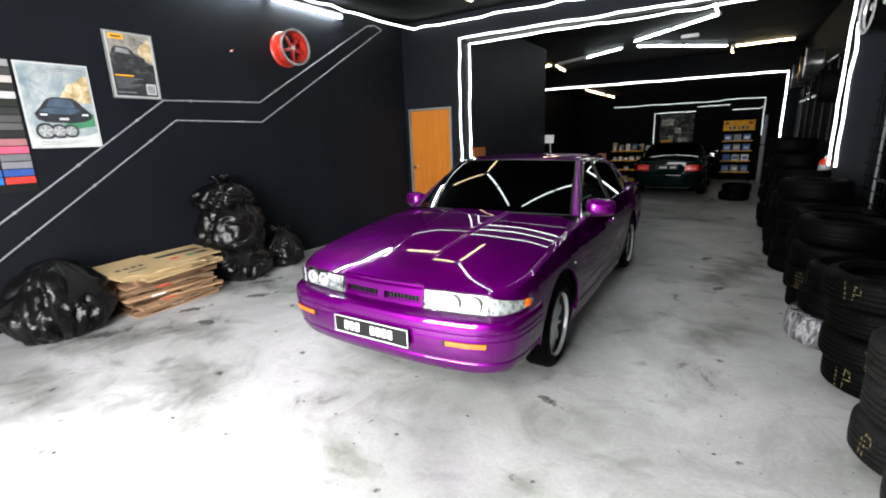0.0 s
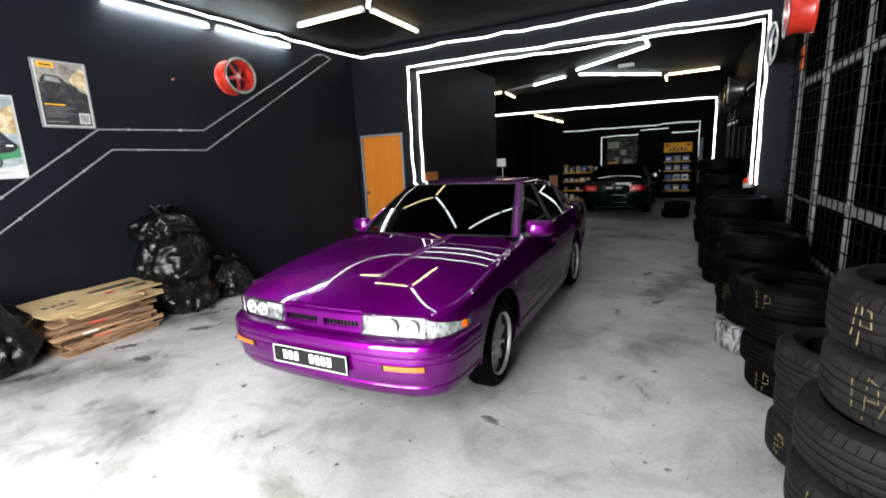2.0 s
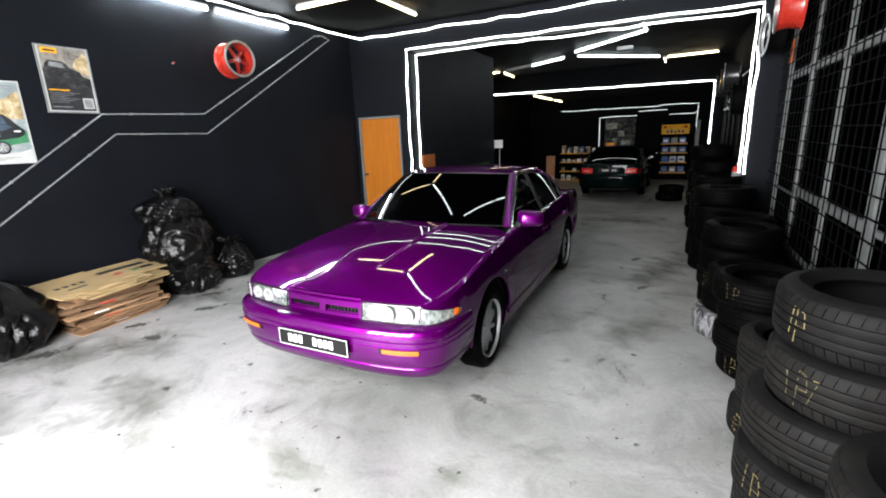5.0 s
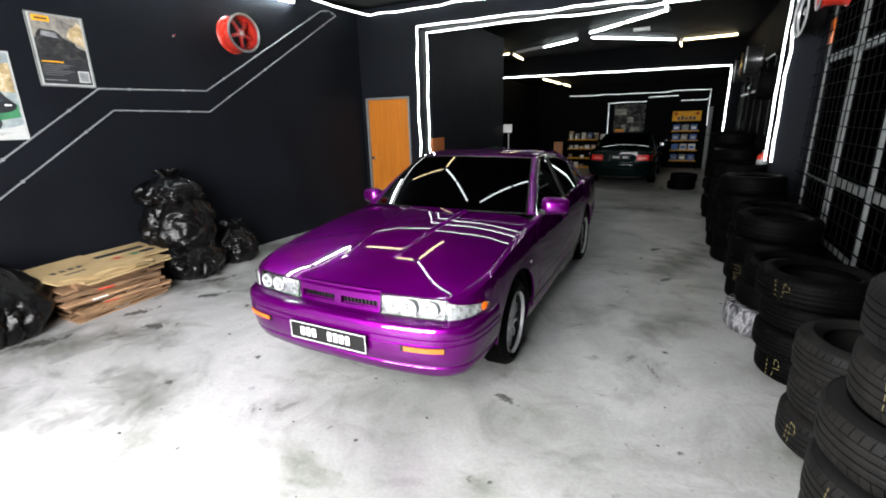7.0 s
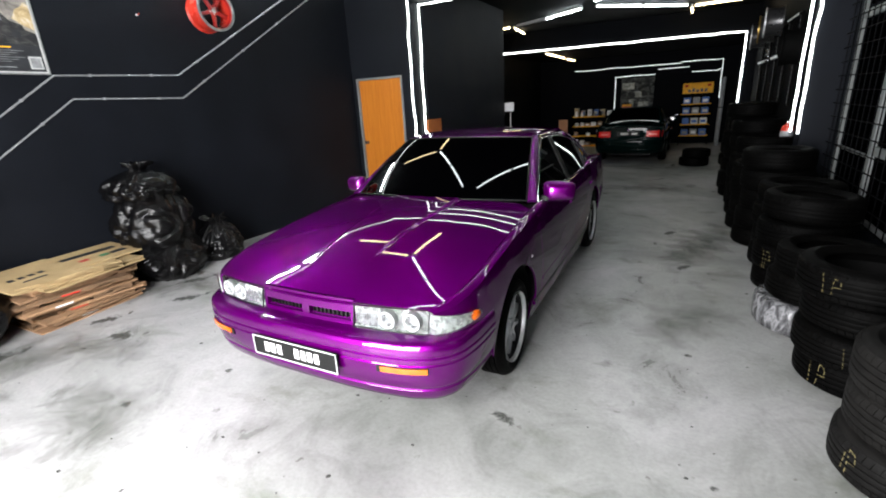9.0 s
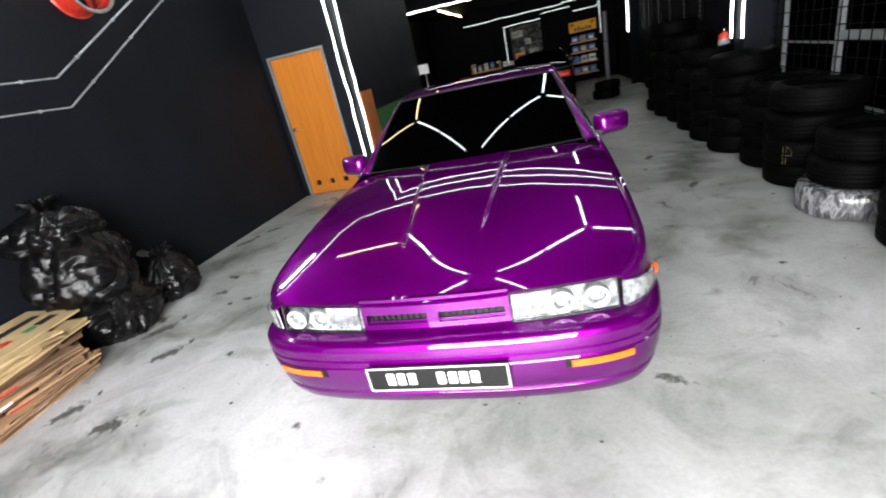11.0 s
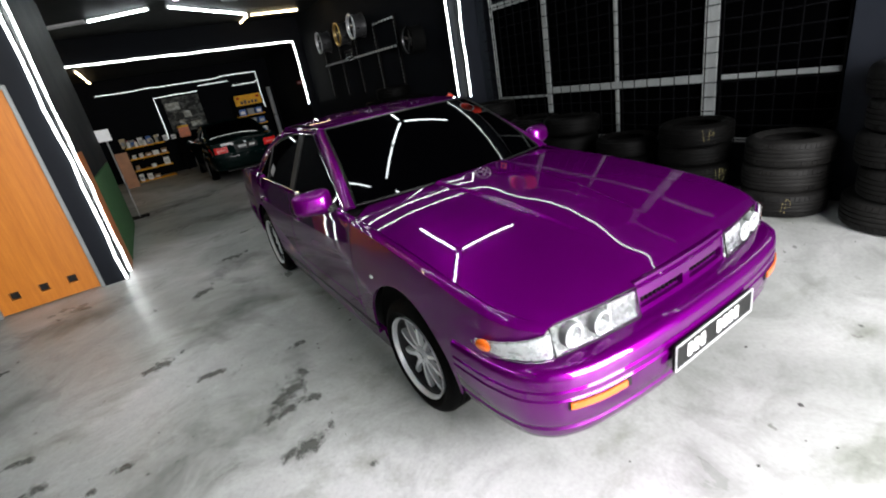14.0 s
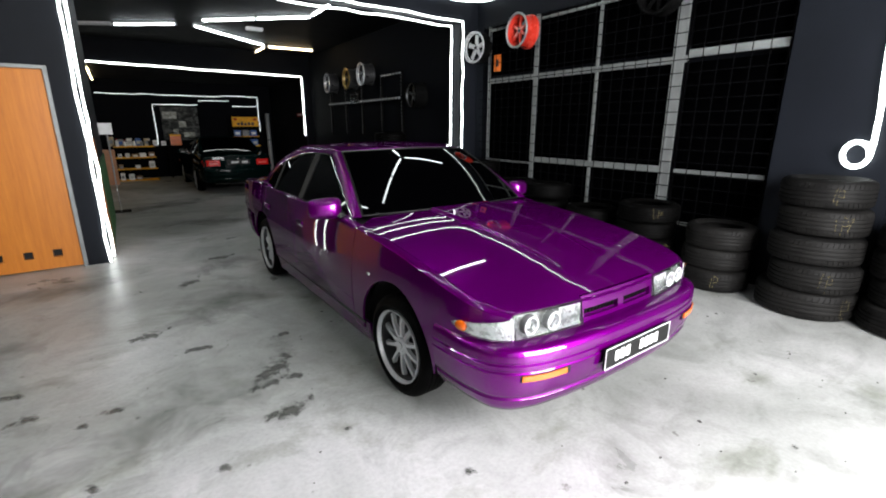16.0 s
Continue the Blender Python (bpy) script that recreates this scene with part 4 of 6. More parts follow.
    def bumper_at(q, d, z, tail):
        x, y = BUMP(abs(q))
        x2, y2 = BUMP(min(1.28, abs(q) + 0.01))
        x1, y1 = BUMP(max(0, abs(q) - 0.01))
        n = Vector((-(y2 - y1), x2 - x1)).normalized()
        s = 1 if q >= 0 else -1
        x, y = x + n.x * d, y + n.y * d
        return (s * x * (0.955 if tail else 1.0), 4.77 - y if tail else y, z)

    rows = [(0.11, 0.612), (0.045, 0.611), (0.018, 0.604), (0.006, 0.592), (0.001, 0.572), (0.0, 0.548), (0.006, 0.542), (0.006, 0.535), (0.0, 0.529), (0.0, 0.512), (0.006, 0.506), (0.006, 0.499), (0.001, 0.493), (0.004, 0.46), (0.010, 0.42), (0.018, 0.382), (0.022, 0.372), (0.029, 0.367), (0.030, 0.360), (0.026, 0.352), (0.034, 0.325), (0.048, 0.298), (0.068, 0.278), (0.10, 0.268), (0.2, 0.268)]
    qs = steps(-1.23, 1.23, 101)
    for name, tail in (("front_bumper", False), ("rear_bumper", True)):
        part(name, patch(lambda q, k: bumper_at(q, rows[k][0], rows[k][1], tail), qs, list(range(len(rows))), 0.012, (0, 4.0 if tail else 0.7, 0.42)), paint, root, sharp=38)
    for s in (-1, 1):
        q0, q1 = (0.505, 0.725)
        part("bumper_slot", patch(lambda q, k: bumper_at(s * q, 0.004, 0.456 + 0.036 * k, False), steps(q0 - 0.022, q1 + 0.006, 10), steps(0, 1, 3), 0.006, (0, 0.7, 0.42), 0.006), BLACK_PLASTIC, root)
        part("indicator", patch(lambda q, k: bumper_at(s * q, 0.004, 0.461 + 0.026 * k, False), steps(q0, q1, 10), steps(0, 1, 4), 0.008, (0, 0.7, 0.42), 0.011), AMBER, root)
    for end, y, sgn in (("front", -0.004, -1), ("rear", 4.735, 1)):
        z0, z1, hw = (0.406, 0.520, 0.283) if sgn < 0 else (0.70, 0.81, 0.26)
        plate = part("number_plate", box(-hw, min(y, y + sgn * 0.012), z0, hw, max(y, y + sgn * 0.012), z1, 0.005), BLACK_PLASTIC, root, "black plate with a pale rim and white bars")
        yy = y + sgn * 0.0125
        bm = bmesh.new()
        for x0, x1, a, b in ((-hw + 0.002, hw - 0.002, z1 - 0.008, z1 - 0.002), (-hw + 0.002, hw - 0.002, z0 + 0.002, z0 + 0.008), (-hw + 0.002, -hw + 0.008, z0 + 0.008, z1 - 0.008), (hw - 0.008, hw - 0.002, z0 + 0.008, z1 - 0.008)):
            box(x0, min(yy, yy + sgn * 0.004), a, x1, max(yy, yy + sgn * 0.004), b, 0.001, bm)
        part("plate_rim", bm, INK if tail_seen else SILVER, plate)
        for x0 in (-0.185, -0.142, -0.097, 0.02, 0.065, 0.108, 0.152):
            part("plate_bar", box(x0 - 0.015, min(yy, yy + sgn * 0.003), z0 + 0.030, x0 + 0.015, max(yy, yy + sgn * 0.003), z1 - 0.030, 0.001), WHITE, plate)

    # tail
    tail_y = lambda x: 4.735 - 0.045 * (abs(x) / 0.75) ** 3
    part("rear_panel", patch(lambda x, z: (x, tail_y(x) - 0.10 * max(0, z - 0.8) ** 1.2, z), steps(-0.76, 0.76, 24), steps(0.59, 0.885, 8), 0.02, (0, 4, 0.7)), paint, root)
    for s in (-1, 1):
        light = part("tail_light", patch(lambda x, z: (s * x, tail_y(x) - 0.06 * max(0, x - 0.70) / 0.07, z), steps(0.42, 0.745 if not tail_seen else 0.785, 12), steps(0.675, 0.815, 5), 0.02, (0, 4, 0.7), 0.010), RED_LENS, root)
        # paler centre puts the lens's bright reflection into its colour
        part("pale_lens_centre", patch(lambda x, z: (s * x, tail_y(x), z), steps(0.47, 0.66, 8), steps(0.715, 0.755, 3), 0.004, (0, 4, 0.7), 0.015), PINK_LENS, light)
    part("rear_emblem", disc(0.03, 0, 0.008, 20, m=pose(0, 4.742, 0.84, -90)), CHROME, root)

    # underside and wheel housings
    # the wide lower box is added to block light under the car
    part("underbody_light_block", box(-0.76, 1.40, 0.165, 0.76, 3.21, 0.50, 0.03, box(-0.54, 0.50, 0.20, 0.54, 4.4, 0.56, 0.03)), BLACK_PLASTIC, root)
    part("inner_shell", box(-0.66, 0.42, 0.56, 0.66, 4.5, 0.685, 0.02), BLACK_PLASTIC, root)
    part("cabin_floor", box(-0.70, 1.45, 0.56, 0.70, 4.0, 0.86, 0.02), BLACK_PLASTIC, root)
    for s in (-1, 1):
        for c in AXLES:
            part("wheel_housing", patch(lambda a, x: (s * x, c + (ARCH_R + 0.012) * math.cos(a), 0.30 + (ARCH_R + 0.012) * math.sin(a)), steps(-0.03, math.pi + 0.03, 24), [0.54, 0.68, 0.82], 0.006, (s * 0.66, c, 0.3)), BLACK_PLASTIC, root)
    tyre_mesh = finish(lathe(tyre_profile(WHEEL_R, 0.200, 0.208), 56, "x"), "tyre", RUBBER)
    for s in (-1, 1):
        turn = pose(0, 0, 0, 0, 90 * s, 0)
        for n, c in enumerate(AXLES):
            tyre = new("tyre", tyre_mesh)
            tyre.parent = root
            tyre.matrix_basis = pose(s * 0.760, c, WHEEL_R, 0, 0, 2 if n == 0 and steer else 0)
            part("rim_barrel", rim_barrel(0.212, 0.19, turn), DULL, tyre, "dull grey inside of the rim")
            part("rim", wheel_rim(0.212, 0.19, 10, turn, 0.0135), rim_mat, tyre, "silver alloy rim with ten slim spokes")
            part("hub_cap", wheel_hub(0.19, turn), SILVER, tyre)
            part("brake_disc", disc(0.165, -0.005, 0.015, 32, m=turn), DULL, tyre)


car = thing("car", "glossy purple four-door sedan with silver alloy wheels and dark windows", "car", pose(-1.6965, 1.79, 0, 0, 0, 0.45))
build_car(car, PURPLE, SILVER, False, BLACK_PLASTIC, True)
green_car = thing("car", "dark green sedan parked nose-in with red tail lights", "car", Matrix.Translation((-1.32, 17.48, ground_z(17.48))) @ Matrix.Rotation(-FALL, 4, "X") @ Matrix.Rotation(math.pi, 4, "Z"))
build_car(green_car, GREEN, SILVER, True, BLACK_PLASTIC)


# ---- tyres along the east wall ----
TYRES = {}


def tyre_mesh_for(r, w, rubber):
    if (r, w, rubber.name) not in TYRES:
        TYRES[(r, w, rubber.name)] = (finish(lathe(carcass_profile(r, w, r * 0.64), 48), "tyre", rubber), finish(tread(r, w), "tread", rubber))
    return TYRES[(r, w, rubber.name)]


def carcass_profile(r, w, bead):
    h, t = w / 2, r - 0.008
    return [(bead, -h * 0.72), (bead + 0.012, -h * 0.82), (bead + (t - bead) * 0.45, -h * 1.0), (t - 0.034, -h * 0.97), (t - 0.016, -h * 0.90), (t - 0.004, -h * 0.80), (t, -h * 0.6), (t, 0), (t, h * 0.6), (t - 0.004, h * 0.80), (t - 0.016, h * 0.90), (t - 0.034, h * 0.97), (bead + (t - bead) * 0.45, h * 1.0), (bead + 0.012, h * 0.82), (bead, h * 0.72), (bead + 0.012, h * 0.6), (t - 0.04, h * 0.78), (t - 0.018, 0.0), (t - 0.04, -h * 0.78), (bead + 0.012, -h * 0.6)]


def tread(r, w):
    """Three smooth ribs round the middle and a row of blocks on each shoulder."""
    h = w / 2
    bm = bmesh.new()
    for c in (-0.30, 0.0, 0.30):
        lathe([(r - 0.012, h * (c - 0.125)), (r - 0.001, h * (c - 0.12)), (r, h * (c - 0.10)), (r, h * (c + 0.10)), (r - 0.001, h * (c + 0.12)), (r - 0.012, h * (c + 0.125))], 48, "z", True, bm)
    n = 56
    for s in (-1, 1):
        for k in range(n):
            ring = []
            for f in (0.055, 0.945):
                t = 2 * math.pi * (k + f) / n + s * 0.02
                ring.append([bm.verts.new((q * math.cos(t + e), q * math.sin(t + e), s * h * g)) for q, g, e in ((r - 0.012, 0.45, 0.0), (r - 0.0005, 0.46, 0.0), (r - 0.003, 0.70, 0.02), (r - 0.013, 0.83, 0.035), (r - 0.022, 0.82, 0.035))])
            p, q = ring
            for i in range(4):
                bm.faces.new((p[i], p[i + 1], q[i + 1], q[i]))
            bm.faces.new(p[::-1])
            bm.faces.new(q)
    bmesh.ops.recalc_face_normals(bm, faces=bm.faces)
    return bm


def lay_tyre(r, w, m, label, rubber=RUBBER):
    shell, ribs = tyre_mesh_for(r, w, rubber)
    t = new("tyre", shell)
    t.matrix_basis = m
    o = new("tread", ribs)
    o.parent = t
    return tagged(t, label, "tyre", "stacked tyres")


def chalk(tyre, r, w, angle, seed):
    """A few strokes of yellow chalk on the ribs of the tread, too rough to read."""
    rnd = random.Random(seed)
    a = radians(angle)
    h = w / 2
    bands = [(-0.80, -0.47), (-0.42, -0.18), (-0.12, 0.12), (0.18, 0.42), (0.47, 0.80)]
    for k in range(rnd.choice((2, 3, 3))):
        a += (0.06 + rnd.uniform(0, 0.09)) * 0.3 / r
        top, low, lean = h * rnd.uniform(0.35, 0.80), -h * rnd.uniform(0.3, 0.78), rnd.uniform(-0.045, 0.045)
        if k % 3 == 1:
            mid = (top + low) / 2
            pts = [(a, low), (a + 0.01, top), (a + 0.10, top * 0.8), (a + 0.12, mid), (a + 0.02, mid * 0.6)]
        elif k % 3 == 2:
            pts = [(a - 0.05, top * 0.9), (a + 0.09, top), (a + 0.02 + lean, low)]
        else:
            pts = [(a, low), (a + lean * 0.4, (top + low) / 2), (a + lean, top)]
        fine = []
        for (p, q), (p2, q2) in zip(pts, pts[1:]):
            fine += [(p + (p2 - p) * i / 14 + rnd.uniform(-0.003, 0.003), q + (q2 - q) * i / 14) for i in range(14)]
        bm, run = bmesh.new(), []
        for p, q in fine + [(0, 9)]:
            if any(b0 * h <= q <= b1 * h for b0, b1 in bands):
                run.append(((r + 0.0002) * math.cos(p), (r + 0.0002) * math.sin(p), q))
            else:
                if len(run) > 1:
                    sweep(run, 0.0022, 5, bm=bm, flat=0.6)
                run = []
        if bm.verts:
            part("chalk_mark", bm, CHALK, tyre, "yellow chalk stroke")
        else:
            bm.free()
    return tyre


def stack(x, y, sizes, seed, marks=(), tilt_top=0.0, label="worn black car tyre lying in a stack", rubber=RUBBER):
    rnd = random.Random(seed)
    z = ground_z(y)
    for k, (r, w) in enumerate(sizes):
        dx, dy = rnd.uniform(-0.022, 0.022), rnd.uniform(-0.022, 0.022)
        tilt = tilt_top if k == len(sizes) - 1 else 0.0
        t = lay_tyre(r, w, pose(x + dx, y + dy, z + w / 2 + math.sin(radians(abs(tilt))) * r * 0.5, 0, tilt, 0) @ Matrix.Rotation(rnd.uniform(0, 6.28), 4, "Z"), label, rubber)
        for place, angle in marks:
            if place == k:
                turn = math.degrees(t.matrix_basis.to_euler().z)
                chalk(t, r, w, angle - turn, seed * 7 + k)
        z += w - 0.006
    return z


def pile(tyres, seed, marks=(), label="worn black car tyre lying in a stack", rubber=RUBBER):
    """A crooked stack: each tyre with its own place, radius and width."""
    rnd = random.Random(seed)
    z = 0.0
    for k, (x, y, r, w) in enumerate(tyres):
        turn = rnd.uniform(0, 6.28)
        t = lay_tyre(r, w, pose(x, y, z + w / 2) @ Matrix.Rotation(turn, 4, "Z"), label, rubber)
        for place, angle in marks:
            if place == k:
                chalk(t, r, w, angle - math.degrees(turn), seed * 7 + k)
        z += w - 0.004


BIG, MID, SMALL = (0.335, 0.215), (0.318, 0.205), (0.298, 0.195)
FRONT_TYRE = "dusty worn grey-black car tyre in a stack, toned for front light"
stack(1.05, 1.15, [BIG, MID, BIG, MID], 1, ((3, 195), (2, 200)), label=FRONT_TYRE, rubber=DUSTY_LIT)
pile([(0.954, 1.847, 0.347, 0.238), (0.888, 1.800, 0.305, 0.226), (0.915, 1.836, 0.318, 0.226), (0.957, 1.830, 0.303, 0.224), (0.968, 1.852, 0.308, 0.226)], 2, ((1, 200), (3, 205), (4, 200), (0, 235)), FRONT_TYRE, DUSTY_LIT)
pile([(0.950, 2.586, 0.300, 0.205), (0.972, 2.600, 0.298, 0.208), (0.962, 2.578, 0.302, 0.215)], 3, ((0, 195),), FRONT_TYRE, DUSTY_LIT)
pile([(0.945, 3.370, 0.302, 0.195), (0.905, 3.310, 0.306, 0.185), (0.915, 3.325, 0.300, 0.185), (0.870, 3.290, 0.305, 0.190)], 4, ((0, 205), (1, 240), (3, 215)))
top = stack(0.845, 4.05, [SMALL], 5, label="spare black tyre wrapped in clear stretch film")
bm = lathe([(0.20, -0.100), (0.29, -0.106), (0.334, -0.085), (0.342, -0.02), (0.340, 0.04), (0.330, 0.095), (0.28, 0.108), (0.20, 0.104), (0.19, 0.0)], 56)
for v in bm.verts:
    k = 1 + 0.03 * noise.noise(v.co * 9) + 0.012 * noise.noise(v.co * 30)
    v.co.x, v.co.y = v.co.x * k, v.co.y * k
solid("wrapped_tyre", bm, WRAP, "tyre wrapped in shiny clear stretch film, lowest in its stack", "tyre", pose(0.845, 4.05, 0.106), sharp=70)
for k, (r, w) in enumerate((SMALL, SMALL)):
    lay_tyre(r, w, pose(0.855 + 0.03 * k, 4.05 - 0.02 * k, 0.212 + 0.0975 + k * 0.19), "worn black car tyre lying on a wrapped tyre")
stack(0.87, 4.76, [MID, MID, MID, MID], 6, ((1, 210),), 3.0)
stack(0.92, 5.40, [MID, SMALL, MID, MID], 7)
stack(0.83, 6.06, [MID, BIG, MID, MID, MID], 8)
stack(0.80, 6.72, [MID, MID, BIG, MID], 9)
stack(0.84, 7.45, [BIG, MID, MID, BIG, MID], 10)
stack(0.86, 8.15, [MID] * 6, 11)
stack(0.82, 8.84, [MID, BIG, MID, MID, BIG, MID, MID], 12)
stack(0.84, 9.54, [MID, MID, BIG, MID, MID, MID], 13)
stack(0.20, 12.72, [MID, SMALL], 14)


# ---- rubbish bags and cardboard by the west wall ----
def bin_bag(x, y, z, r, h, seed, label, lean=0.0, knot=True, slack=0.0, full=0.5):
    """Film drawn over lumps: a sagging sack with sharp creases that run up to its neck, and fine crumples."""
    off = Vector((seed * 3.1, seed * 1.7, seed * 0.9))
    bm = bmesh.new()
    around, up = 120, 64
    rows = []
    for j in range(up + 1):
        v = j / up
        body = math.sin(math.pi * min(1.0, 0.10 + 0.90 * v) ** 0.82) ** full if v < 0.999 else 0.03
        row = []
        for k in range(around):
            a = 2 * math.pi * k / around
            c = Vector((math.cos(a), math.sin(a), 0))
            lump = 1 + 0.16 * noise.noise(c * 0.9 + Vector((0, 0, v * 1.6)) + off) + 0.08 * noise.noise(c * 2.1 + Vector((0, 0, v * 3.0)) - off)
            drawn = abs(noise.noise(c * 2.3 + Vector((0, 0, v * 1.0)) + off * 1.3))
            crease = abs(noise.noise(c * 2.2 + Vector((0.6 * v, 0, v * 3.4)) - off * 0.7))
            crumple = abs(noise.noise(c * 6.0 + Vector((0, 0.9 * v, v * 8)) + off * 2.1))
            fold = 0.10 - 0.26 * (0.5 - min(0.5, drawn * 1.5)) - 0.20 * (0.4 - min(0.4, crease * 1.3)) - 0.045 * (0.35 - min(0.35, crumple * 1.5))
            q = r * body * (lump + fold - 0.04) * (1 - slack * v)
            zz = h * (v + 0.05 * (1 - v) * v * noise.noise(c * 1.7 + off * 0.4) * 4 + 0.015 * (crease - crumple))
            row.append(bm.verts.new((q * c.x, q * 1.05 * c.y, max(0.0, zz))))
        rows.append(row)
    for p, q in zip(rows, rows[1:]):
        for k in range(around):
            bm.faces.new((p[k], p[(k + 1) % around], q[(k + 1) % around], q[k]))
    bm.faces.new(rows[0][::-1])
    bm.faces.new(rows[-1])
    bag = solid("bin_bag", bm, BAG, label, "bin bag", pose(x, y, z, 0, lean, seed * 40), "bin bags", sharp=40)
    if knot:
        tie = bmesh.new()
        rows = []
        for zz, q in ((-0.07, 0.15), (-0.03, 0.09), (0.0, 0.05), (0.03, 0.08), (0.06, 0.115), (0.065, 0.105), (0.035, 0.05), (0.03, 0.02)):
            ring = []
            for k in range(40):
                a = 2 * math.pi * k / 40
                ruff = 1 + (0.35 if q > 0.08 else 0.12) * math.sin(a * 7 + seed) + 0.25 * noise.noise(Vector((math.cos(a) * 2, math.sin(a) * 2, seed + zz * 9)))
                ring.append(tie.verts.new((q * ruff * math.cos(a), q * ruff * math.sin(a), h * 0.95 + zz + 0.03 * math.sin(a * 5 + zz * 30) * (zz > 0.03))))
            rows.append(ring)
        for p, q in zip(rows, rows[1:]):
            for k in range(40):
                tie.faces.new((p[k], p[(k + 1) % 40], q[(k + 1) % 40], q[k]))
        bmesh.ops.recalc_face_normals(tie, faces=tie.faces)
        part("tied_neck", tie, BAG, bag, "ruffled tied neck", sharp=60)
    return bag


bin_bag(-4.93, 3.10, 0.0, 0.37, 0.50, 1, "full black bin bag under two others", knot=False, full=0.34)
bin_bag(-4.98, 3.06, 0.36, 0.36, 0.60, 2, "full glossy black bin bag in the middle of a stack", 3, knot=False, full=0.30)
bin_bag(-5.00, 3.02, 0.83, 0.33, 0.33, 3, "tied black bin bag on top of a stack", 4)
bin_bag(-4.96, 3.72, 0.0, 0.28, 0.46, 4, "slack black bin bag on the floor", -6, slack=0.2)
bin_bag(-4.86, 1.27, 0.0, 0.41, 0.66, 5, "shiny black bin bag beside flattened cardboard", knot=False, slack=0.1)

rnd = random.Random(4)
z = 0.0
for k in range(21):
    h = rnd.uniform(0.008, 0.020)
    sx, sy = rnd.uniform(0.25, 0.33), rnd.uniform(0.36, 0.46)
    bm = bmesh.new()
    own = box(-sx, -sy, 0, sx, sy, h, 0.002)
    bmesh.ops.subdivide_edges(own, edges=own.edges[:], cuts=4, use_grid_fill=True)
    for v in own.verts:
        curl = 0.03 * max(0.0, v.co.x / sx) ** 3 * rnd.choice((-0.25, 0.1, 0.35)) * (k % 3)
        ragged = 1 + 0.035 * noise.noise(Vector((v.co.x * 9, v.co.y * 9, k * 3.3)))
        v.co = Vector((v.co.x * ragged, v.co.y * ragged, v.co.z + 0.012 * noise.noise(Vector((v.co.x * 3, v.co.y * 3, k * 5))) + curl))
    joined(bm, own)
    box(-sx * 0.97, -0.012 + rnd.uniform(-0.1, 0.1), h * 0.2, sx * 0.97, 0.0, h + 0.004, 0.001, bm)
    m = pose(-4.92 + rnd.uniform(-0.05, 0.08), 2.16 + rnd.uniform(-0.07, 0.07), z + 0.004, 0, 2.0, rnd.uniform(-9, 9))
    sheet = solid("cardboard_sheet", bm, CARD if k < 18 else CARD_PALE, "flattened brown cardboard box in a pile on the floor", "cardboard", m, "flattened boxes")
    if k % 4 == 1:
        y0 = rnd.uniform(-0.3, 0.1)
        part("paper_label", box(sx * 0.99, y0, h * 0.1, sx * 1.015, y0 + 0.13, h * 0.9, 0.001), WHITE if k % 8 == 1 else RED, sheet, "torn printed edge")
    z += h + 0.0045
PILE = z
lid = solid("cardboard_sheet", box(-0.29, -0.30, 0, 0.29, 0.30, 0.012, 0.002), CARD_PALE, "pale flattened carton with dark print on top of the pile", "cardboard", pose(-4.90, 1.90, PILE + 0.012, 0, 6, 10), "flattened boxes")
for k in range(4):
    part("print_bar", box(-0.02 + 0.0 * k, -0.17 + 0.075 * k, 0.0122, 0.03, -0.125 + 0.075 * k, 0.0135, 0), INK, lid, "dark printed mark")
part("print_bar", box(0.10, -0.12, 0.0122, 0.125, 0.06, 0.0135, 0), INK, lid, "dark printed mark")
lid = solid("cardboard_sheet", box(-0.24, -0.33, 0, 0.24, 0.33, 0.014, 0.002), CARD_PALE, "flattened carton with black, red and green print", "cardboard", pose(-5.0, 2.42, PILE + 0.012, 0, 5, 5), "flattened boxes")
part("print_bar", box(-0.10, -0.28, 0.0142, -0.03, 0.25, 0.0155, 0), INK, lid, "black printed band")
part("print_bar", box(0.06, -0.16, 0.0142, 0.12, -0.08, 0.0155, 0), RED, lid, "red printed mark")
part("print_bar", box(0.06, 0.02, 0.0142, 0.12, 0.10, 0.0155, 0), GREENISH, lid, "green printed mark")
part("print_bar", box(0.05, 0.12, 0.0142, 0.12, 0.26, 0.0155, 0), INK, lid, "black printed mark")


# ---- on the west wall ----
def on_left(y, z, d=0.0):
    """Place on the west wall, d proud of it."""
    return (d, y - 2.2, z)


def rod(pts, name, label, r=0.0085):
    ob = thing(name, label, "conduit", LEFT)
    part("pipe", sweep([on_left(y, z, 0.013) for y, z in pts], r, 8), TAPE, ob)
    for (y0, z0), (y1, z1) in zip(pts, pts[1:]):
        n = max(1, round(math.hypot(y1 - y0, z1 - z0) / 0.65))
        for k in range(n):
            t = (k + 0.5) / n
            y, zz = y0 + (y1 - y0) * t, z0 + (z1 - z0) * t
            part("clip", box(0, y - 2.2 - 0.012, zz - 0.014, 0.025, y - 2.2 + 0.012, zz + 0.014, 0.003), TAPE, ob)
    return ob


rod([(-0.5, -0.19 + 0.02), (1.49, 1.215), (2.67, 2.065), (3.86, 2.095), (6.02, 3.37), (6.2, 3.40)], "wall_conduit", "pale conduit zigzagging up the black wall")
rod([(6.2, 3.40), (6.36, 3.36), (3.86, 1.848), (2.77, 1.856), (0.4, 0.17)], "wall_conduit", "pale conduit running below another on the black wall")


def poster(y0, y1, z0, z1, label):
    ob = thing("poster", label, "poster", LEFT)
    part("sheet", box(0.002, y0 - 2.2, z0, 0.010, y1 - 2.2, z1, 0.001), PAPER, ob)
    return ob


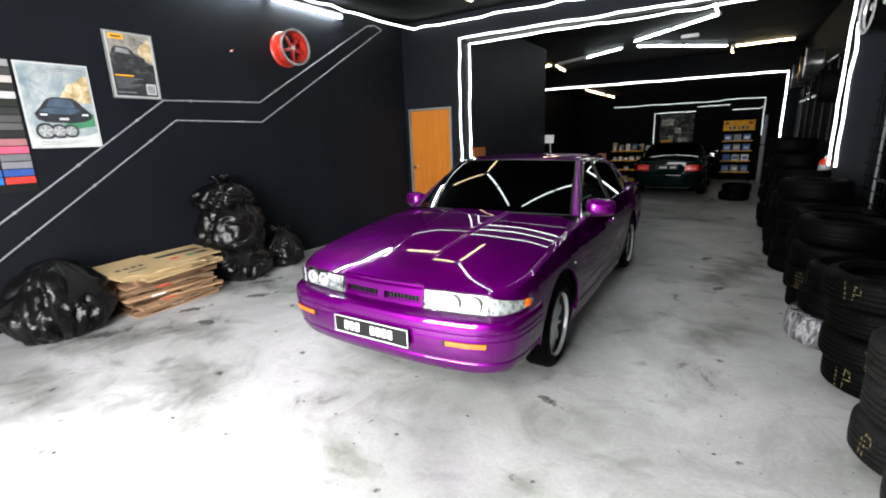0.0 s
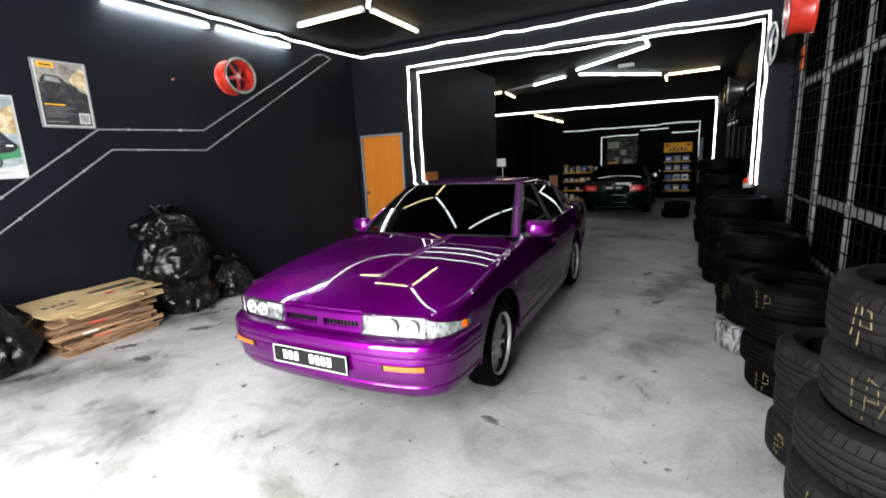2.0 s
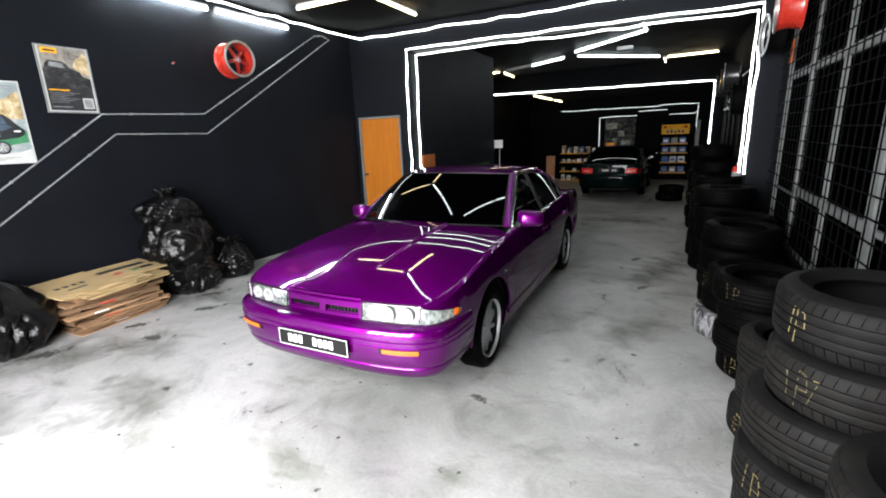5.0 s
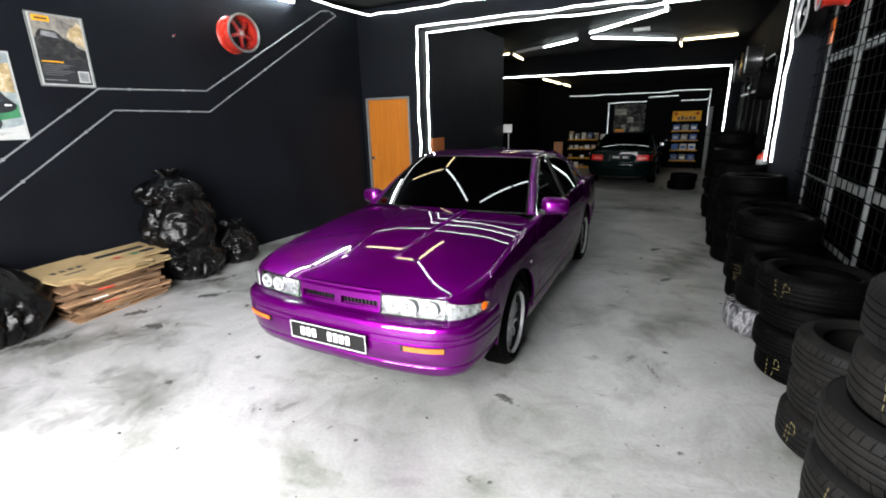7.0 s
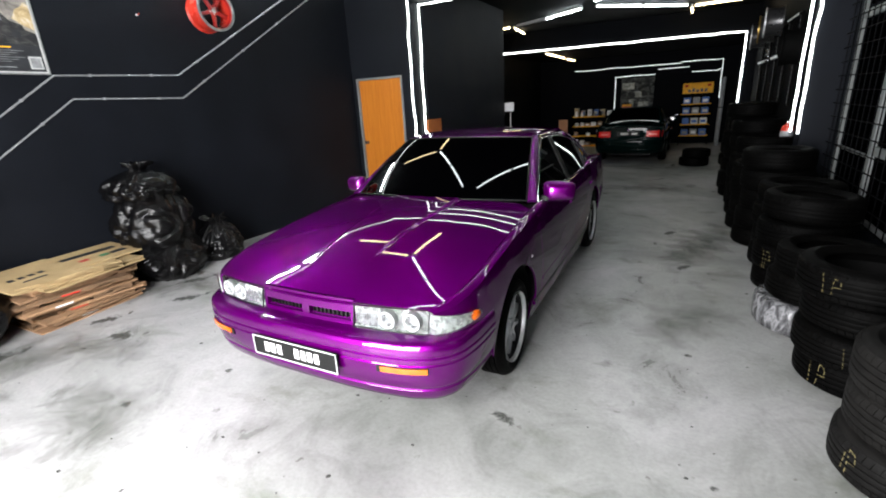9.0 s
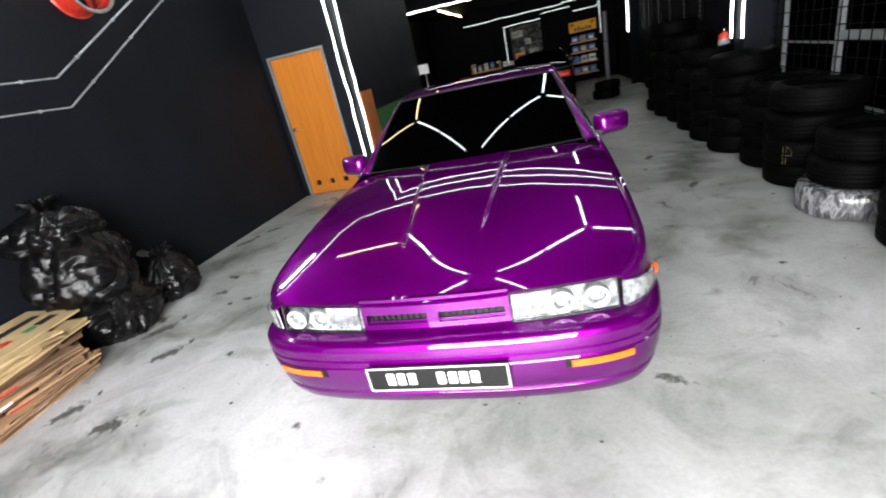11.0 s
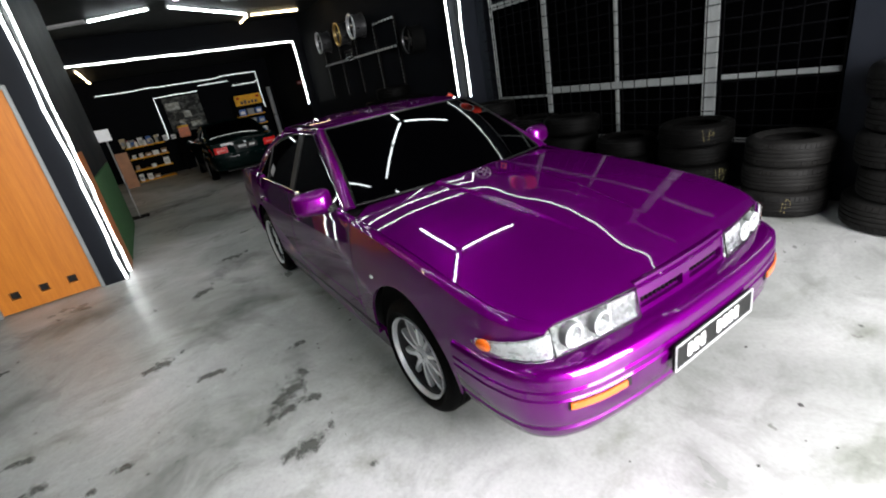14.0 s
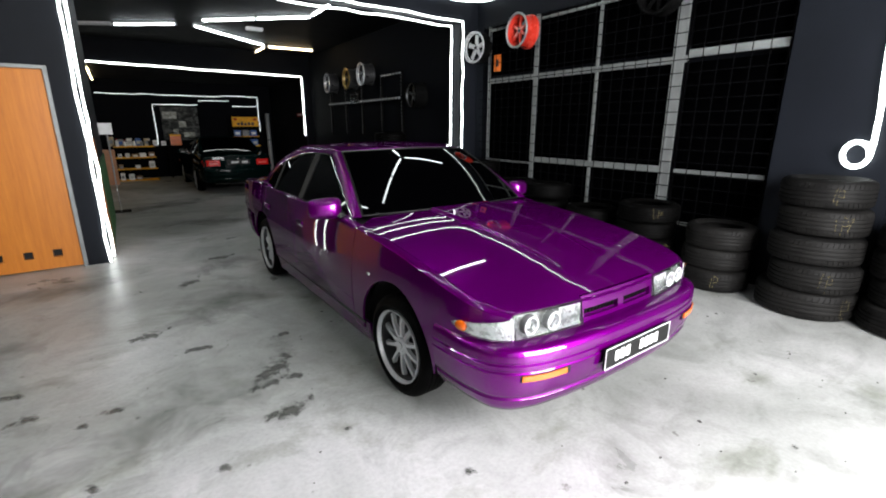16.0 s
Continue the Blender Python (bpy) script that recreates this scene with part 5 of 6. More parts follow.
def printed(ob, name, material, y0, y1, z0, z1, level=0, label="", slope=0.0):
    d = 0.0105 + 0.0012 * level
    bm = bmesh.new()
    v = [bm.verts.new((x, y - 2.2, zz)) for x in (d, d + 0.001) for y, zz in ((y0, z0), (y1, z0 + slope), (y1, z1 + slope), (y0, z1))]
    for q in ((0, 3, 2, 1), (4, 5, 6, 7), (0, 1, 5, 4), (1, 2, 6, 5), (2, 3, 7, 6), (3, 0, 4, 7)):
        bm.faces.new([v[i] for i in q])
    bmesh.ops.recalc_face_normals(bm, faces=bm.faces)
    return part(name, bm, material, ob, label)


def shape_on_wall(ob, name, material, pts, level, label=""):
    d = 0.0105 + 0.0012 * level
    bm = bmesh.new()
    f0 = bm.faces.new([bm.verts.new((d, y - 2.2, zz)) for y, zz in pts])
    out = bmesh.ops.extrude_face_region(bm, geom=[f0])
    for g in out["geom"]:
        if isinstance(g, bmesh.types.BMVert):
            g.co.x += 0.001
    bmesh.ops.recalc_face_normals(bm, faces=bm.faces)
    return part(name, bm, material, ob, label)


def photo_print(name, stops, scale=7.0, stretch=(1, 1, 1)):
    """Printed photograph: mottled tones that run into each other."""
    m, t, p = nodes_of(name)
    place = t.nodes.new("ShaderNodeMapping")
    place.inputs["Scale"].default_value = stretch
    t.links.new(t.nodes.new("ShaderNodeTexCoord").outputs["Object"], place.inputs[0])
    n = noise_node(t, scale, 7, 0.68, place.outputs[0])
    n.inputs["Distortion"].default_value = 0.6
    t.links.new(ramp_node(t, n.outputs[0], stops).outputs[0], p.inputs["Base Color"])
    p.inputs["Roughness"].default_value = 0.4
    return m


SKYPRINT = photo_print("pale sky print", [(0.36, (0.16, 0.22, 0.25)), (0.5, (0.28, 0.33, 0.34)), (0.64, (0.47, 0.47, 0.46))], 5)
WARMPRINT = photo_print("warm landscape print", [(0.35, (0.20, 0.15, 0.08)), (0.5, (0.48, 0.36, 0.18)), (0.65, (0.66, 0.60, 0.48))], 11)
DARKPRINT = photo_print("dark photograph print", [(0.38, (0.006, 0.0065, 0.0075)), (0.52, (0.022, 0.022, 0.023)), (0.68, (0.08, 0.077, 0.073))], 13, (1, 1, 1.6))
HAZEPRINT = photo_print("hazy sky photograph print", [(0.34, (0.08, 0.073, 0.066)), (0.5, (0.22, 0.205, 0.185)), (0.66, (0.36, 0.33, 0.275))], 8)
p1 = poster(1.475, 2.02, 1.595, 2.345, "pale poster with a dark car and silver wheels")
printed(p1, "picture", SKYPRINT, 1.49, 2.005, 1.61, 2.33, 0)
shape_on_wall(p1, "hill", WARMPRINT, [(1.74, 2.02), (2.0, 2.0), (2.0, 2.25), (1.95, 2.24), (1.90, 2.19), (1.84, 2.17), (1.79, 2.10)], 1)
shape_on_wall(p1, "road", GREENISH, [(1.60, 1.72), (1.995, 1.79), (1.995, 1.90), (1.85, 1.86)], 1)
shape_on_wall(p1, "car_shape", INK, [(1.545, 1.90), (1.56, 1.85), (1.62, 1.825), (1.80, 1.815), (1.93, 1.835), (1.975, 1.86), (1.985, 1.90), (1.93, 1.955), (1.88, 2.02), (1.84, 2.045), (1.70, 2.05), (1.65, 2.03), (1.60, 1.965)], 2, "dark car outline")
shape_on_wall(p1, "car_window", DUSK, [(1.64, 1.965), (1.86, 1.955), (1.84, 2.02), (1.80, 2.033), (1.71, 2.037), (1.675, 2.02)], 3)
shape_on_wall(p1, "hood_sheen", DUSK, [(1.58, 1.925), (1.66, 1.90), (1.82, 1.895), (1.90, 1.93), (1.86, 1.95), (1.65, 1.955)], 3)
for y in (1.585, 1.90):
    printed(p1, "lamp_shape", WHITE, y, y + 0.05, 1.885, 1.900, 4)
printed(p1, "plate_bar", PAPER, 1.72, 1.79, 1.845, 1.865, 4)
for k, zz in enumerate((2.292, 2.274, 2.258)):
    printed(p1, "title_bar", GREY, 1.70 - 0.03 * k, 1.97, zz, zz + 0.010 - 0.003 * k, 2)
for y, s in ((1.60, 0.075), (1.70, 0.065), (1.79, 0.06)):
    own = disc(s, 0, 0.0012, 28, 0.0004)
    part("wheel_shape", own, INK, p1, "dark tyre outline", pose(0.0158, y - 2.2, 1.745, 0, 90, 0))
    own = disc(s * 0.74, 0, 0.0012, 28, 0.0004)
    part("wheel_shape", own, GREY, p1, "grey wheel outline", pose(0.0172, y - 2.2, 1.745, 0, 90, 0))
    for k in range(5):
        bm = box(s * 0.12, -s * 0.06, 0, s * 0.68, s * 0.06, 0.001, 0)
        part("wheel_spoke", bm, PAPER, p1, "", pose(0.0186, y - 2.2, 1.745, 0, 90, 0) @ Matrix.Rotation(k * 1.2566 + s * 9, 4, "Z"))
shape_on_wall(p1, "band", PAPER, [(1.49, 1.61), (2.005, 1.61), (2.005, 1.73), (1.92, 1.705), (1.80, 1.685), (1.66, 1.675), (1.49, 1.68)], 7)
for k in range(3):
    printed(p1, "text_bar", GREY, 1.55, 1.90 - 0.06 * k, 1.652 - 0.013 * k, 1.657 - 0.013 * k, 8)
p2 = poster(2.205, 2.655, 2.07, 2.71, "poster in a pale rim with a dark vehicle and small print")
printed(p2, "picture", INK, 2.235, 2.63, 2.095, 2.60, 0)
shape_on_wall(p2, "photograph", HAZEPRINT, [(2.235, 2.44), (2.63, 2.36), (2.63, 2.695), (2.235, 2.695)], 1)
shape_on_wall(p2, "trees", WARMPRINT, [(2.49, 2.52), (2.56, 2.47), (2.63, 2.44), (2.63, 2.64), (2.60, 2.66), (2.57, 2.62), (2.53, 2.60)], 2)
shape_on_wall(p2, "rocks", DARKPRINT, [(2.235, 2.33), (2.63, 2.31), (2.63, 2.41), (2.58, 2.43), (2.53, 2.45), (2.40, 2.46), (2.30, 2.50), (2.235, 2.49)], 3)
shape_on_wall(p2, "vehicle_shape", DARKPRINT, [(2.245, 2.44), (2.27, 2.40), (2.40, 2.38), (2.54, 2.39), (2.56, 2.43), (2.545, 2.475), (2.47, 2.50), (2.43, 2.55), (2.40, 2.565), (2.29, 2.57), (2.255, 2.53)], 4, "dark vehicle outline")
shape_on_wall(p2, "car_window", GREY, [(2.285, 2.515), (2.42, 2.50), (2.405, 2.548), (2.30, 2.555)], 5)
for y in (2.31, 2.49):
    own = disc(0.034, 0, 0.0012, 24, 0.0004)
    part("wheel_shape", own, INK, p2, "dark tyre outline", pose(0.0172, y - 2.2, 2.40, 0, 90, 0))
printed(p2, "badge", YELLOW, 2.25, 2.385, 2.635, 2.685, 3, "orange-yellow badge with no lettering")
printed(p2, "badge_bar", INK, 2.27, 2.365, 2.652, 2.667, 4)
printed(p2, "text_bar", YELLOW, 2.25, 2.42, 2.285, 2.297, 4)
for k in range(6):
    printed(p2, "text_bar", GREY, 2.25, 2.50 - 0.05 * (k % 3), 2.262 - k * 0.018, 2.266 - k * 0.018, 4)
printed(p2, "text_bar", GREY, 2.25, 2.42, 2.125, 2.133, 4)
printed(p2, "pale_square", PAPER, 2.52, 2.615, 2.115, 2.22, 4)
printed(p2, "grey_square", GREY, 2.532, 2.603, 2.128, 2.207, 5)
bm = bmesh.new()
for a in ((2.205, 2.215, 2.07, 2.71), (2.645, 2.655, 2.07, 2.71), (2.215, 2.645, 2.07, 2.082), (2.215, 2.645, 2.70, 2.71)):
    box(0.010, a[0] - 2.2, a[2], 0.019, a[1] - 2.2, a[3], 0.001, bm)
part("rim", bm, ALU, p2, "pale metal rim")

chart = thing("colour_chart", "board of coloured film samples in rows", "colour chart", LEFT)
part("board", box(0.002, 0.75 - 2.2, 1.22, 0.012, 1.455 - 2.2, 2.36, 0.002), BLACK_PLASTIC, chart)
HUES = ((0.35, 0.30, 0.28), (0.05, 0.20, 0.60), (0.6, 0.55, 0.5), (0.02, 0.02, 0.02), (0.6, 0.6, 0.58), (0.03, 0.03, 0.02), (0.45, 0.75, 0.05), (0.15, 0.25, 0.6), (0.35, 0.12, 0.5), (0.75, 0.12, 0.30), (0.02, 0.45, 0.55), (0.5, 0.03, 0.05), (0.55, 0.42, 0.25), (0.02, 0.02, 0.02), (0.02, 0.12, 0.5), (0.02, 0.15, 0.55))
HUES2 = ((0.3, 0.3, 0.3), (0.05, 0.05, 0.05), (0.5, 0.45, 0.42), (0.02, 0.02, 0.02), (0.55, 0.55, 0.55), (0.02, 0.025, 0.02), (0.03, 0.03, 0.03), (0.08, 0.08, 0.08), (0.1, 0.1, 0.1), (0.02, 0.02, 0.02), (0.35, 0.15, 0.16), (0.65, 0.10, 0.18), (0.15, 0.15, 0.16), (0.2, 0.2, 0.22), (0.03, 0.08, 0.3), (0.55, 0.04, 0.03))
for col, (hues, y0, y1) in enumerate(((HUES2, 1.24, 1.445), (HUES, 1.02, 1.225), (HUES2[::-1], 0.78, 1.005))):
    for k, c in enumerate(hues):
        zz = 2.285 - k * 0.066
        part("sample", box(0.0125, y0 - 2.2, zz, 0.0155, y1 - 2.2, zz + 0.058, 0.001), surface("film sample", c, 0.35, var=0.12, scale=8, bump=0), chart)


DEEP_RED = surface("deep red wheel lacquer", (0.30, 0.012, 0.012), 0.3, var=0.2, scale=8, bump=0.02, coat=0.5)


def wall_wheel(name_label, m, face, barrel, spokes=5, r=0.20, w=0.20, thick=0.022):
    ob = thing("alloy_wheel", name_label, "wheel", m, "display wheels")
    part("barrel", lathe([(r + 0.012, w / 2), (r + 0.014, w / 2 - 0.012), (r - 0.002, w / 2 - 0.024), (r - 0.015, 0), (r - 0.002, -w / 2 + 0.02), (r + 0.012, -w / 2 + 0.004), (r + 0.012, -w / 2), (r - 0.01, -w / 2), (r - 0.03, 0.0), (r - 0.012, w / 2 - 0.03), (r - 0.006, w / 2 - 0.004)], 44), barrel, ob)
    part("lip", lathe([(r + 0.016, w / 2 + 0.001), (r + 0.016, w / 2 - 0.010), (r - 0.012, w / 2 - 0.014), (r - 0.012, w / 2 - 0.002), (r, w / 2 + 0.004)], 44), BLACK_METAL if face in (BLACK_METAL, GUNMETAL) else STEEL if face in (RED, DEEP_RED) else face, ob, "rim lip")
    bm = wheel_rim(r - 0.012, w - 0.05, spokes, Matrix(), thick)
    part("spokes", bm, face, ob)
    part("hub_cap", wheel_hub(w - 0.05, Matrix()), STEEL if face is DEEP_RED else BLACK_PLASTIC, ob)
    part("hook", box(-0.012, -0.012, -w / 2 - 0.11, 0.012, 0.012, 0.0, 0.003), BLACK_METAL, ob)
    return ob


wall_wheel("red alloy wheel with a polished lip hung on the black wall", LEFT @ pose(0.15, 4.33 - 2.2, 2.79, 0, 0, -3) @ pose(0, 0, 0, 0, 90, 0), DEEP_RED, RED, 5, 0.21, 0.24)
bm = disc(0.012, 0, 0.012, 16)
hook = thing("wall_hook", "small red hook on the black wall", "hook", LEFT @ pose(0, 3.56 - 2.2, 2.68, 0, 90, 0))
part("base", bm, STEEL, hook)
part("peg", sweep([(0, 0, 0.01), (0, 0, 0.04), (-0.012, 0, 0.048)], 0.005, 8), RED, hook)

# ---- on the east side ----
EAST = lambda x, y, z, turn=0: pose(x, y, z, 0, 0, turn) @ pose(0, 0, 0, 0, -90, 0)
wall_wheel("red alloy wheel with a polished lip hung above the mesh", EAST(1.14, 5.60, 2.79, -4), RED, RED, 6, 0.21, 0.22)
wall_wheel("silver alloy wheel hung by the opening", EAST(1.16, 6.60, 2.70, 5), SILVER, BLACK_METAL, 5, 0.215, 0.18, 0.034)
wall_wheel("black alloy wheel hung above the mesh", EAST(1.18, 3.62, 2.86), BLACK_METAL, BLACK_METAL, 8)
tag = thing("price_tag", "small orange card hanging on the mesh", "card", pose(1.32, 6.30, 2.46))
part("card", box(-0.004, -0.075, -0.12, 0.004, 0.075, 0.12, 0.002), ORANGE, tag)
part("mark", box(-0.0055, -0.035, -0.05, -0.0042, 0.035, 0.05, 0), INK, tag)
DIM_STEEL = surface("dull zinc steel", (0.07, 0.07, 0.072), 0.5, metal=0.5, var=0.3, scale=14)
rack = thing("wheel_rack", "steel wall rack for display wheels", "rack")
for y in (9.19, 10.09, 11.09, 12.05, 13.05):
    post = part("post", box(1.27, y - 0.025, 1.30, 1.31, y + 0.025, 2.62, 0.003), BLACK_METAL, rack)
    for k in range(18):
        part("slot", box(1.262, y - 0.016, 1.34 + k * 0.07, 1.2695, y + 0.016, 1.385 + k * 0.07, 0.002), DIM_STEEL, post)
part("bar", box(1.22, 9.10, 2.05, 1.26, 13.1, 2.11, 0.003), BLACK_METAL, rack)
for k in range(28):
    part("stud", box(1.205, 9.15 + k * 0.14, 2.060, 1.219, 9.23 + k * 0.14, 2.100, 0.002), STEEL, rack)
part("bar", box(1.235, 9.10, 2.545, 1.265, 13.1, 2.585, 0.003), BLACK_METAL, rack)
for k in range(7):
    part("stud", box(1.222, 9.13 + k * 0.13, 2.550, 1.234, 9.21 + k * 0.13, 2.580, 0.002), STEEL, rack)
for y, zz, face, label in ((8.33, 2.08, GUNMETAL, "dark alloy wheel on the passage wall"), (10.47, 2.63, SILVER, "silver alloy wheel on the wall rack"), (11.27, 2.60, GOLD, "gold alloy wheel on the wall rack"), (12.5, 2.585, SILVER, "silver alloy wheel on the wall rack")):
    wall_wheel(label, EAST(1.10, y, zz, -4), face, BLACK_METAL if face is GUNMETAL else GUNMETAL, 5, 0.225, 0.26, 0.017)
plate = thing("rim_display", "bright steel louvred panel hung below a gold wheel", "panel", pose(1.20, 11.33, 2.155))
part("backing", box(-0.02, -0.20, -0.13, 0.02, 0.20, 0.13, 0.004), BLACK_METAL, plate)
for k in range(4):
    part("louvre", box(-0.04, -0.19, -0.12 + k * 0.065, -0.021, 0.19, -0.085 + k * 0.065, 0.006), CHROME, plate)

ext = thing("fire_extinguisher", "red fire extinguisher standing on a stack of tyres", "extinguisher", pose(1.06, 7.42, 0.93))
part("cylinder", lathe([(0.001, 0.0), (0.06, 0.0), (0.066, 0.01), (0.066, 0.17), (0.05, 0.205), (0.02, 0.22), (0.02, 0.235), (0.001, 0.235)], 28, closed=False), RED, ext)
part("valve", box(-0.018, -0.03, 0.23, 0.018, 0.03, 0.262, 0.004), CHROME, ext)
part("lever", sweep([(0, 0.02, 0.265), (0, -0.03, 0.275), (0, -0.085, 0.285)], 0.006, 6), CHROME, ext)
part("hose", sweep([(0.0, 0.03, 0.245), (0.05, 0.055, 0.24), (0.085, 0.04, 0.18), (0.078, 0.0, 0.08)], 0.009, 8), BLACK_PLASTIC, ext)
part("label_band", lathe([(0.0665, 0.06), (0.0675, 0.062), (0.0675, 0.138), (0.0665, 0.14)], 28), GREY, ext)

sign = thing("sign_stand", "white paper sign on a thin steel stand", "sign", pose(-3.82, 11.12, 0))
part("pole", sweep([(0, 0, -0.07), (0, 0, 1.55)], 0.012, 8), STEEL, sign)
part("board", box(-0.14, -0.02, 1.36, 0.09, -0.013, 1.56, 0.002), WHITE, sign)
part("side_board", box(-0.21, 0.0, 1.27, -0.145, 0.006, 1.55, 0.002), GREY, sign, "narrow grey board")
part("foot", box(-0.16, -0.16, -0.071, 0.16, 0.16, -0.056, 0.004), BLACK_METAL, sign)
for zz in (0.35, 0.7):
    part("rung", box(-0.012, -0.14, zz, 0.012, 0.14, zz + 0.02, 0.003), STEEL, sign)

# ---- back of the workshop ----
def shelf_unit(x0, x1, y, levels, depth, header, label):
    ob = thing("shelf", label, "shelf", pose(x0, y, 0))
    base = ground_z(y + depth)
    w = x1 - x0
    for zz in levels:
        part("shelf_board", box(0, 0, zz - 0.03, w, depth, zz, 0.004), YELLOW, ob)
    for x in (0.0, w - 0.03):
        for yy in (0.0, depth - 0.03):
            part("post", box(x + 0.002, yy + 0.002, base, x + 0.028, yy + 0.028, levels[-1] + (0.45 if header else 0.03), 0.003), BLACK_METAL, ob)
    if header:
        head = part("header", box(0, -0.012, levels[-1] + 0.33, w, 0.0, levels[-1] + 0.66, 0.003), YELLOW, ob, "yellow header board")
        for x in (0.06, 0.72):
            part("header_mark", box(x, -0.0135, levels[-1] + 0.54, x + 0.10, -0.0125, levels[-1] + 0.61, 0), MATT_RED, head)
        for k in range(5):
            h = (0.09, 0.12, 0.08, 0.11, 0.10)[k]
            part("header_picture", box(0.16 + k * 0.12, -0.0135, levels[-1] + 0.37, 0.245 + k * 0.12, -0.0125, levels[-1] + 0.37 + h, 0), INK, head, "dark printed can shape")
    return ob


rnd = random.Random(9)


def carton(x, y, z, w, d, h, mat, label="small carton on a shelf"):
    ob = thing("carton", label, "box", pose(x, y, z, 0, 0, rnd.uniform(-6, 6)), "cartons on the shelves")
    part("box", box(-w / 2, -d / 2, 0, w / 2, d / 2, h, 0.003), mat, ob)
    part("panel", box(-w * 0.35, -d / 2 - 0.0015, h * 0.25, w * 0.35, -d / 2 - 0.0003, h * 0.7, 0), rnd.choice((WHITE, PAPER, BLUE, GREY)), ob)


def bottle(x, y, z, r, h, mat, label="plastic bottle on a shelf"):
    ob = thing("bottle", label, "bottle", pose(x, y, z), "bottles on the shelves")
    part("body", lathe([(0.001, 0), (r * 0.95, 0), (r, 0.008), (r, h * 0.6), (r * 0.8, h * 0.72), (r * 0.35, h * 0.8), (r * 0.35, h * 0.86), (0.001, h * 0.86)], 18, closed=False), mat, ob)
    part("cap", disc(r * 0.42, h * 0.86, h, 14), rnd.choice((BLACK_PLASTIC, RED, WHITE)), ob)


L1 = (-0.15, 0.20, 0.55, 0.89)
shelf_unit(-3.82, -2.73, 18.0, L1, 0.36, False, "low yellow shelf full of bottles and cartons")
for lv in L1:
    for k in range(5):
        x = -3.70 + k * 0.21 + rnd.uniform(-0.02, 0.02)
        if lv == L1[-1]:
            bottle(x, 18.12, lv, 0.042, rnd.uniform(0.16, 0.27), rnd.choice((WHITE, BLACK_PLASTIC, WHITE, GREY)))
        elif rnd.random() < 0.75:
            carton(x, 18.14, lv, rnd.uniform(0.10, 0.17), 0.16, rnd.uniform(0.09, 0.23), rnd.choice((WHITE, CARD, GREY, BLACK_PLASTIC)))
L2 = (0.12, 0.49, 0.83, 1.16)
shelf_unit(-0.27, 0.62, 18.45, L2, 0.4, True, "tall yellow display shelf with oil cans and a header board")
for lv in L2:
    for k in range(3):
        carton(-0.10 + k * 0.27, 18.62, lv, 0.21, 0.2, 0.2, (BLUE, GREY, BLUE)[k] if lv != L2[1] else (BLUE, PAPER, WHITE)[k], "oil can carton on a yellow shelf")
solid("wood_board", box(-4.11, 17.1, -0.179, -3.80, 17.16, 0.84, 0.004), surface("brown board", (0.40, 0.17, 0.07), 0.5, var=0.2, scale=6), "brown wooden board standing beside a yellow shelf", "board")
far = thing("poster", "dark picture board on the far black wall", "poster", pose(-2.42, 19.27, 1.02))
FARPRINT = photo_print("faded photograph print", [(0.36, (0.004, 0.005, 0.005)), (0.50, (0.03, 0.033, 0.032)), (0.58, (0.11, 0.115, 0.11)), (0.70, (0.03, 0.03, 0.028))], 4.5, (1, 1, 1.8))
FARPRINT.node_tree.nodes["Principled BSDF"].inputs["Roughness"].default_value = 0.85
part("sheet", box(0.08, 0, 0, 1.20, 0.02, 1.12, 0.003), FARPRINT, far)
FARPALE = photo_print("faded pale photograph print", [(0.36, (0.05, 0.05, 0.035)), (0.50, (0.16, 0.17, 0.12)), (0.64, (0.30, 0.31, 0.27))], 6, (1, 1, 1.5))
for k, (x, zz, w, h) in enumerate(((0.12, 0.72, 0.42, 0.24), (0.62, 0.84, 0.50, 0.20), (0.58, 0.44, 0.22, 0.20), (0.86, 0.46, 0.26, 0.18), (0.38, 0.10, 0.16, 0.28), (0.16, 0.42, 0.30, 0.10), (0.70, 0.12, 0.34, 0.16))):
    part("print_patch", box(x, -0.002 - 0.0004 * k, zz, x + w, -0.0003 - 0.0004 * k, zz + h, 0), FARPALE if k % 2 == 0 else FARPRINT, far)
crate = thing("tool_box", "orange tool box on the workbench", "tool box", pose(-2.05, 18.85, 0.87))
part("body", box(-0.16, -0.12, 0.0, 0.16, 0.12, 0.30, 0.01), ORANGE, crate)
part("lid", box(-0.165, -0.125, 0.302, 0.165, 0.125, 0.36, 0.012), YELLOW, crate)
part("handle", sweep([(-0.07, 0, 0.36), (-0.06, 0, 0.41), (0.06, 0, 0.41), (0.07, 0, 0.36)], 0.01, 8), BLACK_PLASTIC, crate)
dark_door = thing("door_2", "black door in the far wall", "door", pose(-0.75, 19.28, -0.215), kind="structure")
part("leaf", box(-0.42, 0.0, 0.01, 0.42, 0.018, 2.05, 0.004), DIM_WALL, dark_door)
part("door_frame", box(0.425, -0.01, 0, 0.46, 0.018, 2.08, 0.003), BLACK_METAL, dark_door)
part("handle", box(0.30, -0.045, 1.0, 0.38, -0.03, 1.02, 0.004), CHROME, dark_door)
bench = thing("workbench", "dark workbench with tools against the far wall", "workbench", pose(-3.0, 18.6, 0))
part("top", box(-1.0, 0, 0.82, 0.75, 0.62, 0.87, 0.006), BLACK_METAL, bench)
for x in (-0.97, 0.67):
    for y in (0.03, 0.54):
        part("leg", box(x, y, -0.21, x + 0.05, y + 0.05, 0.82, 0.003), BLACK_METAL, bench)
